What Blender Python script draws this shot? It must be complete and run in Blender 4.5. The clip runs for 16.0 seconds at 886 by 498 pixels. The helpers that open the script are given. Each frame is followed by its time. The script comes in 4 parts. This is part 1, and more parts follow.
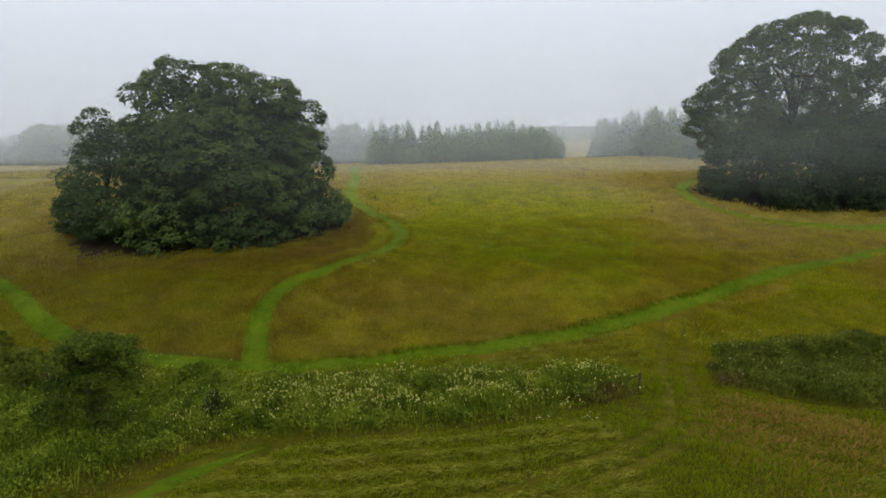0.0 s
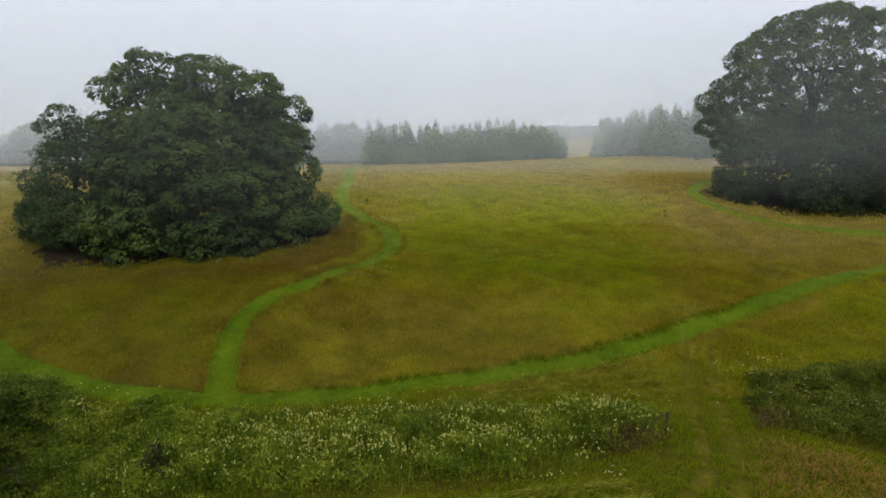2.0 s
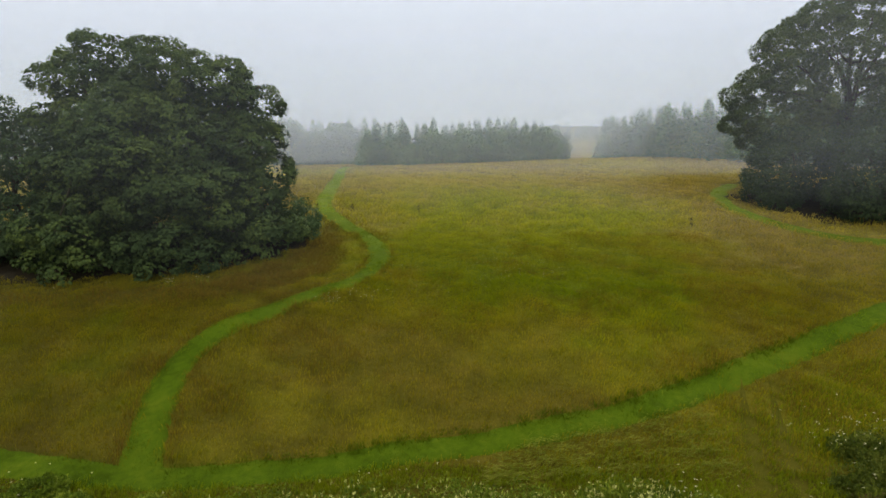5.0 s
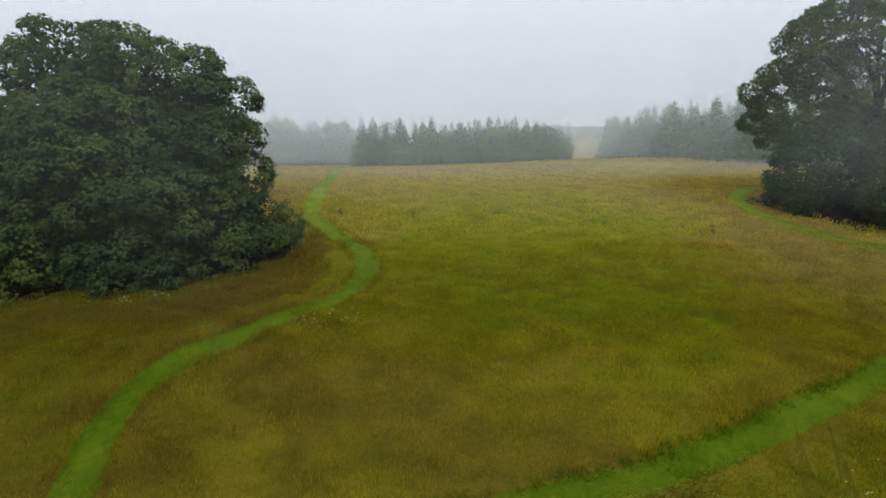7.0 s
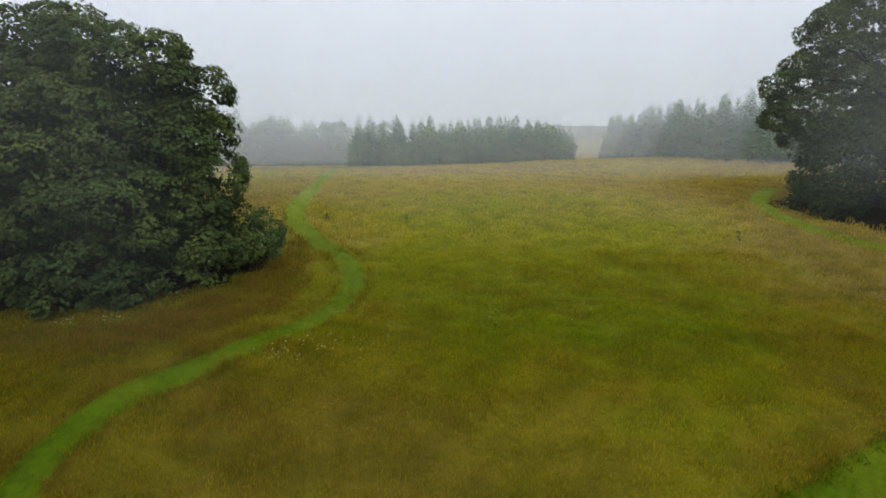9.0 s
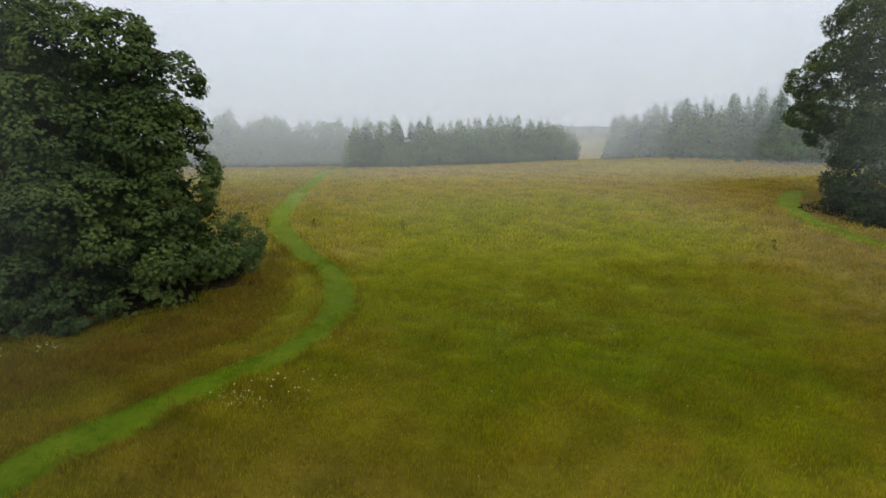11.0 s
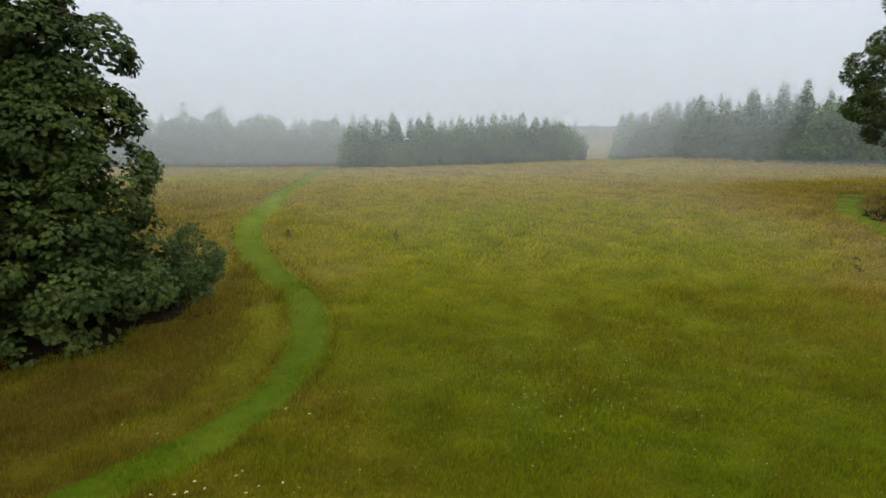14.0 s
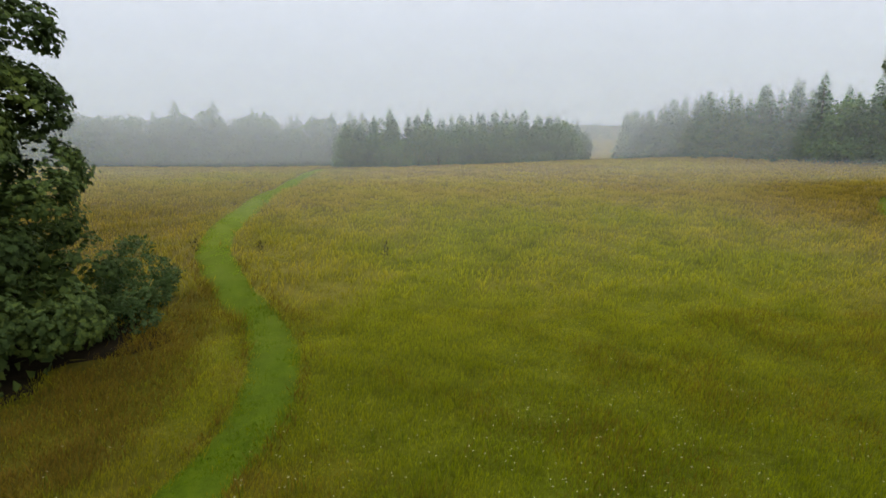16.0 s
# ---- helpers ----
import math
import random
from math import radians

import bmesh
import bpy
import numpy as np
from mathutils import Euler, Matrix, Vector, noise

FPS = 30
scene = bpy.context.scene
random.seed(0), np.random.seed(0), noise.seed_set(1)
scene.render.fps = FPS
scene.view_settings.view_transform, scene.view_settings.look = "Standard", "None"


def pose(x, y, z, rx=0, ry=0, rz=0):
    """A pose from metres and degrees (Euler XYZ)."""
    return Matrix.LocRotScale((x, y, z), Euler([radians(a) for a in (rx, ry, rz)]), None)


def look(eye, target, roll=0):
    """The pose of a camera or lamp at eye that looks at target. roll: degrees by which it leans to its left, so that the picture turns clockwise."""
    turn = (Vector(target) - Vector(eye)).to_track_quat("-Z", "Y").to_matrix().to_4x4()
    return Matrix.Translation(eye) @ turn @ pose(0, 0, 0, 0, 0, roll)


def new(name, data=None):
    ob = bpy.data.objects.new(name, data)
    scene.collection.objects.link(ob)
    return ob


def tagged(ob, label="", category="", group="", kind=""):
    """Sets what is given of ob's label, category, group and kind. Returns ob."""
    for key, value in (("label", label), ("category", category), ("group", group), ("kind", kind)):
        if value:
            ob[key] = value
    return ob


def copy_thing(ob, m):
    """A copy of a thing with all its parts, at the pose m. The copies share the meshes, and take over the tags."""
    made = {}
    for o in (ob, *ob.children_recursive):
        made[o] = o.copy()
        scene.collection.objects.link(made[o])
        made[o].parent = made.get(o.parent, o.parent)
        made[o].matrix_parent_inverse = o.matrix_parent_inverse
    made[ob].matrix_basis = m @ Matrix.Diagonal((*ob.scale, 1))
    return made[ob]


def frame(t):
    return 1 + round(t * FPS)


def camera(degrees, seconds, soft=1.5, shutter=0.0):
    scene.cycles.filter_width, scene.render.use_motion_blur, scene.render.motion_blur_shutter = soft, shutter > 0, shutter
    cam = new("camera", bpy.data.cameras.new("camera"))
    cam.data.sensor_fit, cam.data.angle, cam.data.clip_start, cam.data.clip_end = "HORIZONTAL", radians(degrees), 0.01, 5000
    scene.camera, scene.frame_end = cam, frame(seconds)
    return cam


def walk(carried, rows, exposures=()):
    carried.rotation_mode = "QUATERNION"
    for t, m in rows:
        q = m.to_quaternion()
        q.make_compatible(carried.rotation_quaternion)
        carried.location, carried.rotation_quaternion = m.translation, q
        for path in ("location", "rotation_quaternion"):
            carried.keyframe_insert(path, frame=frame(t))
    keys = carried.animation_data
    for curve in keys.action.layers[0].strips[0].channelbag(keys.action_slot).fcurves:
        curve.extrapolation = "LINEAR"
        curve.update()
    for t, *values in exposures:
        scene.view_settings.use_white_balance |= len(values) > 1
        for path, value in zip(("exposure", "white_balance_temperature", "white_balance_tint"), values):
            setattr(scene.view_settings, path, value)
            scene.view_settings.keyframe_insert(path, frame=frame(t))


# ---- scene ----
cam = camera(76.0, 16.0, soft=1.65)
METRES, EYE, TILT, LEAN, TURN = 44.0, 13.3, -8.6, 0.0, 0.0
ROWS = [
    (0.0, 0.0000, 0.0000, 0.0000, 0.00, -0.00, 0.00),
    (0.5, 0.0025, 0.0285, 0.0051, 0.01, -0.03, 0.03),
    (1.0, 0.0046, 0.0571, 0.0100, 0.01, -0.04, 0.04),
    (1.5, 0.0068, 0.0864, 0.0150, 0.00, -0.02, 0.04),
    (2.0, 0.0087, 0.1162, 0.0198, 0.00, 0.00, 0.03),
    (2.5, 0.0107, 0.1459, 0.0242, -0.00, 0.02, 0.02),
    (3.0, 0.0125, 0.1759, 0.0287, -0.01, 0.04, -0.01),
    (3.5, 0.0140, 0.2062, 0.0332, -0.03, 0.06, -0.04),
    (4.0, 0.0154, 0.2367, 0.0377, -0.05, 0.06, -0.06),
    (6.5, 0.0227, 0.3900, 0.0625, -0.09, 0.11, -0.08),
    (7.0, 0.0250, 0.4192, 0.0672, -0.10, 0.12, -0.08),
    (7.5, 0.0275, 0.4482, 0.0717, -0.11, 0.12, -0.06),
    (8.0, 0.0296, 0.4771, 0.0764, -0.11, 0.13, -0.04),
    (8.5, 0.0311, 0.5056, 0.0808, -0.09, 0.14, -0.03),
    (9.0, 0.0321, 0.5340, 0.0847, -0.09, 0.13, -0.02),
    (11.5, 0.0307, 0.6801, 0.1057, -0.20, 0.26, 0.01),
    (12.0, 0.0304, 0.7107, 0.1098, -0.22, 0.28, 0.00),
    (12.5, 0.0296, 0.7414, 0.1137, -0.22, 0.29, -0.01),
    (13.0, 0.0288, 0.7723, 0.1178, -0.20, 0.30, -0.04),
    (13.5, 0.0283, 0.8035, 0.1223, -0.17, 0.29, -0.06),
    (14.0, 0.0287, 0.8346, 0.1273, -0.16, 0.28, -0.08),
    (14.5, 0.0301, 0.8656, 0.1323, -0.18, 0.26, -0.08),
    (15.0, 0.0313, 0.8961, 0.1372, -0.21, 0.24, -0.07),
    (15.5, 0.0317, 0.9264, 0.1422, -0.22, 0.24, -0.07),
    (16.0, 0.0315, 0.9564, 0.1468, -0.19, 0.23, -0.07),
]
walk(cam, [(t, pose(0, 0, EYE, TILT, LEAN, TURN) @ pose(METRES * x, METRES * y, METRES * z, 90 + pitch, roll, yaw)) for t, x, y, z, yaw, pitch, roll in ROWS])

# ---- light: pale overcast sky in fog, with a weak wide sun ----
world = bpy.data.worlds.new("overcast_sky")
scene.world = world
world.use_nodes = True
wn, wl = world.node_tree.nodes, world.node_tree.links
wn.clear()
SUN_EL, SUN_ROT = radians(52), radians(200)
w_out = wn.new("ShaderNodeOutputWorld")
w_bg = wn.new("ShaderNodeBackground")
w_sky = wn.new("ShaderNodeTexSky")
w_sky.sky_type, w_sky.sun_disc, w_sky.sun_elevation, w_sky.sun_rotation = "NISHITA", False, SUN_EL, SUN_ROT
w_bg2 = wn.new("ShaderNodeBackground")
w_bg.inputs["Strength"].default_value = 0.012
wl.new(w_sky.outputs[0], w_bg.inputs["Color"])
w_tc = wn.new("ShaderNodeTexCoord")
w_sep = wn.new("ShaderNodeSeparateXYZ")
w_ramp = wn.new("ShaderNodeValToRGB")
wl.new(w_tc.outputs["Generated"], w_sep.inputs[0])
wl.new(w_sep.outputs["Z"], w_ramp.inputs[0])
el = w_ramp.color_ramp.elements
el[0].position, el[0].color = 0.0, (0.470, 0.510, 0.565, 1)
el[1].position, el[1].color = 1.0, (1.32, 1.38, 1.50, 1)
for pos, col in ((0.05, (0.505, 0.545, 0.605)), (0.13, (0.572, 0.612, 0.684)), (0.26, (0.640, 0.680, 0.760)), (0.55, (0.92, 0.965, 1.06))):
    e = el.new(pos)
    e.color = (*col, 1)
wl.new(w_ramp.outputs[0], w_bg2.inputs["Color"])
w_bg2.inputs["Strength"].default_value = 1.23
w_add = wn.new("ShaderNodeAddShader")
wl.new(w_bg.outputs[0], w_add.inputs[0])
wl.new(w_bg2.outputs[0], w_add.inputs[1])
wl.new(w_add.outputs[0], w_out.inputs[0])

sun = new("sun", bpy.data.lights.new("sun", "SUN"))
sun.data.energy, sun.data.angle, sun.data.color = 0.5, radians(40), (1.0, 0.97, 0.92)
sun.matrix_world = look((40, -60, 90), (0, 40, 0))


# ---- helpers of this scene ----
rng = np.random.default_rng(7)


def smooth(v, a, b):
    u = np.clip((np.asarray(v, float) - a) / (b - a), 0, 1)
    return u * u * (3 - 2 * u)


def ground_z(x, y):
    """Height of the land: a shallow valley, a slope up to a plateau, and a far hill."""
    x, y = np.asarray(x, float), np.asarray(y, float)
    h = 4.7 * smooth(y, 34, 54) + 5.8 * smooth(y, 50, 95)
    h = h + (1.8 + 2.6 * smooth(x, -60, 70) + 1.5 * smooth(x, 50, 90)) * smooth(y, 80, 200)
    h = h - np.minimum(0.0016 * x * x, 2.4) * np.where(x < 0, 1, 0.5) * smooth(y, 15, 35) * (1 - smooth(y, 52, 80))
    h = h + 26 * smooth(y, 225, 470) * smooth(x, -50, 60)
    h = h + 0.10 * np.sin(x * 0.31 + 1.3) * np.sin(y * 0.23) + 0.06 * np.sin(x * 0.83 + y * 0.4)
    return h


def mesh_np(name, verts, faces, mat=None, smooth_shade=False):
    """A mesh from arrays of vertices and equal-sided faces."""
    verts, faces = np.asarray(verts, np.float32), np.asarray(faces, np.int32)
    me = bpy.data.meshes.new(name)
    n, k = faces.shape
    me.vertices.add(len(verts))
    me.vertices.foreach_set("co", verts.ravel())
    me.loops.add(n * k)
    me.loops.foreach_set("vertex_index", faces.ravel())
    me.polygons.add(n)
    me.polygons.foreach_set("loop_start", np.arange(0, n * k, k, dtype=np.int32))
    if smooth_shade:
        me.polygons.foreach_set("use_smooth", np.ones(n, bool))
    me.update(calc_edges=True)
    if mat:
        me.materials.append(mat)
    return me


def thing(name, x, y, z, label, category, group="", kind=""):
    """An empty at the base of a thing."""
    ob = new(name)
    ob.location = (x, y, z)
    ob.empty_display_size = 0.3
    return tagged(ob, label, category, group, kind)


def part_mesh(name, me, parent, label="", kind=""):
    """A mesh in world coordinates made a part of a thing."""
    ob = new(name, me)
    if parent:
        ob.parent = parent
        ob.location = -Vector(parent.location)
        if parent.parent:
            ob.location = -Vector(parent.location) - Vector(parent.parent.location)
    return tagged(ob, label, kind=kind)


def tube(points, radii, sides=7):
    """Vertices and quads of a tapering tube along points."""
    pts = np.asarray(points, float)
    n = len(pts)
    tang = np.gradient(pts, axis=0)
    tang /= np.linalg.norm(tang, axis=1, keepdims=True) + 1e-9
    ref = np.where(np.abs(tang[:, 2:3]) > 0.9, np.array([[1.0, 0, 0]]), np.array([[0, 0, 1.0]]))
    a = np.cross(tang, ref)
    a /= np.linalg.norm(a, axis=1, keepdims=True) + 1e-9
    b = np.cross(tang, a)
    ang = np.arange(sides) * 2 * np.pi / sides
    ring = np.cos(ang)[None, :, None] * a[:, None] + np.sin(ang)[None, :, None] * b[:, None]
    v = pts[:, None] + ring * np.asarray(radii, float)[:, None, None]
    i, j = np.meshgrid(np.arange(n - 1), np.arange(sides), indexing="ij")
    j2 = (j + 1) % sides
    f = np.stack([i * sides + j, i * sides + j2, (i + 1) * sides + j2, (i + 1) * sides + j], -1).reshape(-1, 4)
    return v.reshape(-1, 3), f


def join(chunks):
    vs, fs, base = [], [], 0
    for v, f in chunks:
        vs.append(v)
        fs.append(f + base)
        base += len(v)
    return np.concatenate(vs), np.concatenate(fs)


def kites(centre, direction, normal, length, width, fold=0.25):
    """Leaf blades: a kite of two triangles each, from centre along direction."""
    d = direction / (np.linalg.norm(direction, axis=1, keepdims=True) + 1e-9)
    s = np.cross(d, normal)
    s /= np.linalg.norm(s, axis=1, keepdims=True) + 1e-9
    u = np.cross(s, d)
    L, W = length[:, None], width[:, None]
    p0 = centre
    p1 = centre + d * L * 0.6 + s * W * 0.5 - u * W * fold
    p2 = centre + d * L
    p3 = centre + d * L * 0.6 - s * W * 0.5 - u * W * fold
    n = len(centre)
    v = np.stack([p0, p1, p2, p3], 1).reshape(-1, 3)
    k = np.arange(n)[:, None] * 4
    f = np.concatenate([k + np.array([[0, 1, 2]]), k + np.array([[0, 2, 3]])], 0)
    return v, f


def unit(n):
    v = rng.normal(size=(n, 3))
    return v / np.linalg.norm(v, axis=1, keepdims=True)


# ---- materials ----
def material(name):
    m = bpy.data.materials.new(name)
    m.use_nodes = True
    nt = m.node_tree
    nt.nodes.clear()
    return m, nt.nodes, nt.links


def noise_node(nodes, links, coord, scale, detail=4.0, rough=0.55):
    t = nodes.new("ShaderNodeTexNoise")
    t.inputs["Scale"].default_value, t.inputs["Detail"].default_value, t.inputs["Roughness"].default_value = scale, detail, rough
    links.new(coord, t.inputs["Vector"])
    return t.outputs["Fac"]


def ramp_node(nodes, links, fac, stops):
    r = nodes.new("ShaderNodeValToRGB")
    e = r.color_ramp.elements
    e[0].position, e[0].color = stops[0][0], (*stops[0][1], 1)
    e[1].position, e[1].color = stops[-1][0], (*stops[-1][1], 1)
    for p, c in stops[1:-1]:
        k = e.new(p)
        k.color = (*c, 1)
    links.new(fac, r.inputs[0])
    return r.outputs[0]


def mix_node(nodes, links, fac, a, b, mode="MIX"):
    m = nodes.new("ShaderNodeMix")
    m.data_type, m.blend_type = "RGBA", mode
    for sock, val in ((m.inputs[0], fac), (m.inputs[6], a), (m.inputs[7], b)):
        if isinstance(val, (int, float)):
            sock.default_value = val
        elif isinstance(val, tuple):
            sock.default_value = (*val, 1)
        else:
            links.new(val, sock)
    return m.outputs[2]


def math_node(nodes, links, op, a, b=0.0, clamp=False):
    m = nodes.new("ShaderNodeMath")
    m.operation, m.use_clamp = op, clamp
    for sock, val in ((m.inputs[0], a), (m.inputs[1], b)):
        if isinstance(val, (int, float)):
            sock.default_value = val
        else:
            links.new(val, sock)
    return m.outputs[0]


def world_pos(nodes):
    return nodes.new("ShaderNodeNewGeometry").outputs["Position"]


def foliage(name, dark, mid, light, patch=0.25, gloss=0.12, translucent=0.3):
    """Leaves: colour varies leaf by leaf and bough by bough; some light comes through."""
    m, n, l = material(name)
    geo = n.new("ShaderNodeNewGeometry")
    patch_f = noise_node(n, l, geo.outputs["Position"], patch, 3)
    fine = geo.outputs["Random Per Island"]
    f = math_node(n, l, "ADD", math_node(n, l, "MULTIPLY", patch_f, 0.80), math_node(n, l, "MULTIPLY", fine, 0.26))
    col = ramp_node(n, l, f, [(0.25, dark), (0.52, mid), (0.80, light)])
    bs = n.new("ShaderNodeBsdfPrincipled")
    bs.inputs["Roughness"].default_value = 0.55
    bs.inputs["Specular IOR Level"].default_value = gloss
    l.new(col, bs.inputs["Base Color"])
    tr = n.new("ShaderNodeBsdfTranslucent")
    l.new(mix_node(n, l, 0.35, col, (0.10, 0.16, 0.02)), tr.inputs["Color"])
    mx = n.new("ShaderNodeMixShader")
    mx.inputs[0].default_value = translucent
    l.new(bs.outputs[0], mx.inputs[1])
    l.new(tr.outputs[0], mx.inputs[2])
    out = n.new("ShaderNodeOutputMaterial")
    l.new(mx.outputs[0], out.inputs[0])
    return m


def meadow_colour(n, l, pos):
    """Patches of green grass, straw seed heads and reddish-brown stalks, by place on the ground."""
    big = noise_node(n, l, pos, 0.035, 3)
    midn = noise_node(n, l, pos, 0.22, 4, 0.6)
    f = math_node(n, l, "ADD", math_node(n, l, "MULTIPLY", big, 0.63), math_node(n, l, "MULTIPLY", midn, 0.42))
    sep = n.new("ShaderNodeSeparateXYZ")
    l.new(pos, sep.inputs[0])
    # paler up the slope: the mist's lightness put into the grass colour
    lighter = n.new("ShaderNodeMapRange")
    lighter.inputs["From Min"].default_value, lighter.inputs["From Max"].default_value = 52, 71
    l.new(sep.outputs["Y"], lighter.inputs["Value"])
    f = math_node(n, l, "ADD", f, math_node(n, l, "MULTIPLY", lighter.outputs[0], 0.07))
    # middle of the slope greener; brown sides also darkened in place of lens falloff
    zone = n.new("ShaderNodeMapping")
    zone.inputs["Location"].default_value, zone.inputs["Scale"].default_value = (-0.444, -3.0, 0), (1 / 18, 1 / 23, 0)
    l.new(pos, zone.inputs["Vector"])
    ln = n.new("ShaderNodeVectorMath")
    ln.operation = "LENGTH"
    l.new(zone.outputs[0], ln.inputs[0])
    rim = n.new("ShaderNodeMapRange")
    rim.inputs["From Min"].default_value, rim.inputs["From Max"].default_value = 0.45, 1.25
    rim.inputs["To Min"].default_value, rim.inputs["To Max"].default_value = -0.145, 0.11
    l.new(ln.outputs["Value"], rim.inputs["Value"])
    f = math_node(n, l, "ADD", f, rim.outputs[0])
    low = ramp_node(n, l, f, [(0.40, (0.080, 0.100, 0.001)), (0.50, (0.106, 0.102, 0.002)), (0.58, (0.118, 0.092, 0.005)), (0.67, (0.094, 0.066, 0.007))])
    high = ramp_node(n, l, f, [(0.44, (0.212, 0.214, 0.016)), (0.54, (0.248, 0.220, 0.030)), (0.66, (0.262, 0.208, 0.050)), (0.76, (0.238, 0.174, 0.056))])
    col = mix_node(n, l, lighter.outputs[0], low, high)
    # lens falloff put into the foot's colour: lighter at y 37-45, fading beyond
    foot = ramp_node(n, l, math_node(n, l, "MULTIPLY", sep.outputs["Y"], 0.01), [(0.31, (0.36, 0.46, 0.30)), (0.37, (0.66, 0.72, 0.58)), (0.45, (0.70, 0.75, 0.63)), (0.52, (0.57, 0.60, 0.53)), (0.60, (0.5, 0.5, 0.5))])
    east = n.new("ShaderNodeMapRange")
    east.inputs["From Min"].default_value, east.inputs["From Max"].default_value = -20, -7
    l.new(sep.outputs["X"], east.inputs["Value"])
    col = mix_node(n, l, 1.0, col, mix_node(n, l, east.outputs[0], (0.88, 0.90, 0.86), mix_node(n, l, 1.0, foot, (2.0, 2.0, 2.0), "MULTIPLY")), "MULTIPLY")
    mp = n.new("ShaderNodeMapping")
    mp.inputs["Scale"].default_value = (0.34, 0.58, 0.0)
    l.new(pos, mp.inputs["Vector"])
    tuft = noise_node(n, l, mp.outputs[0], 1.0, 6, 0.68)
    return mix_node(n, l, 1.0, col, ramp_node(n, l, tuft, [(0.35, (0.70, 0.73, 0.66)), (0.50, (0.97, 0.98, 0.92)), (0.63, (1.22, 1.17, 1.22))]), "MULTIPLY")


def meadow_material():
    m, n, l = material("meadow_ground")
    pos = world_pos(n)
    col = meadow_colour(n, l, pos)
    fine = noise_node(n, l, pos, 6.0, 5, 0.7)
    thatch = ramp_node(n, l, fine, [(0.35, (0.018, 0.022, 0.004)), (0.65, (0.075, 0.070, 0.010))])
    far = n.new("ShaderNodeSeparateXYZ")
    l.new(pos, far.inputs[0])
    bare = n.new("ShaderNodeMapRange")
    bare.inputs["From Min"].default_value, bare.inputs["From Max"].default_value = 70, 110
    bare.inputs["To Min"].default_value, bare.inputs["To Max"].default_value = 0.36, 0.08
    l.new(far.outputs["Y"], bare.inputs["Value"])
    col = mix_node(n, l, bare.outputs[0], col, thatch)
    heath = n.new("ShaderNodeMapRange")
    heath.inputs["From Min"].default_value, heath.inputs["From Max"].default_value = 320, 400
    l.new(far.outputs["Y"], heath.inputs["Value"])
    col = mix_node(n, l, heath.outputs[0], col, ramp_node(n, l, noise_node(n, l, pos, 0.05, 4), [(0.35, (0.030, 0.050, 0.016)), (0.65, (0.090, 0.105, 0.035))]))
    bs = n.new("ShaderNodeBsdfPrincipled")
    bs.inputs["Roughness"].default_value = 0.9
    bs.inputs["Specular IOR Level"].default_value = 0.03
    l.new(col, bs.inputs["Base Color"])
    bump = n.new("ShaderNodeBump")
    bump.inputs["Strength"].default_value, bump.inputs["Distance"].default_value = 0.9, 0.25
    l.new(noise_node(n, l, pos, 3.0, 5, 0.7), bump.inputs["Height"])
    l.new(bump.outputs[0], bs.inputs["Normal"])
    out = n.new("ShaderNodeOutputMaterial")
    l.new(bs.outputs[0], out.inputs[0])
    return m


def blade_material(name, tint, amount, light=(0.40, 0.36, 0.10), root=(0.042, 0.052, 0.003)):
    """Grass stalks: darker green at the root, the patch's colour above, some with straw-coloured seed heads."""
    m, n, l = material(name)
    geo = n.new("ShaderNodeNewGeometry")
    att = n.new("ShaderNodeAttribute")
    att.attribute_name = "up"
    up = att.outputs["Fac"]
    rnd = geo.outputs["Random Per Island"]
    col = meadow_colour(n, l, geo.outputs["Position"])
    col = mix_node(n, l, amount, col, tint)
    col = mix_node(n, l, 1.0, col, (2.2, 2.15, 1.3), "MULTIPLY")
    straw = math_node(n, l, "MULTIPLY", math_node(n, l, "SUBTRACT", rnd, 0.70, True), 0.8, True)
    col = mix_node(n, l, math_node(n, l, "MULTIPLY", straw, up), col, light)
    green = math_node(n, l, "MULTIPLY", math_node(n, l, "SUBTRACT", 0.40, rnd, True), 0.5, True)
    col = mix_node(n, l, green, col, (0.125, 0.180, 0.007))
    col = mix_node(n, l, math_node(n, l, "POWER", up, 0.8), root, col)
    bs = n.new("ShaderNodeBsdfPrincipled")
    bs.inputs["Roughness"].default_value = 0.7
    bs.inputs["Specular IOR Level"].default_value = 0.03
    l.new(col, bs.inputs["Base Color"])
    tr = n.new("ShaderNodeBsdfTranslucent")
    l.new(col, tr.inputs["Color"])
    mx = n.new("ShaderNodeMixShader")
    mx.inputs[0].default_value = 0.4
    l.new(bs.outputs[0], mx.inputs[1])
    l.new(tr.outputs[0], mx.inputs[2])
    out = n.new("ShaderNodeOutputMaterial")
    l.new(mx.outputs[0], out.inputs[0])
    return m


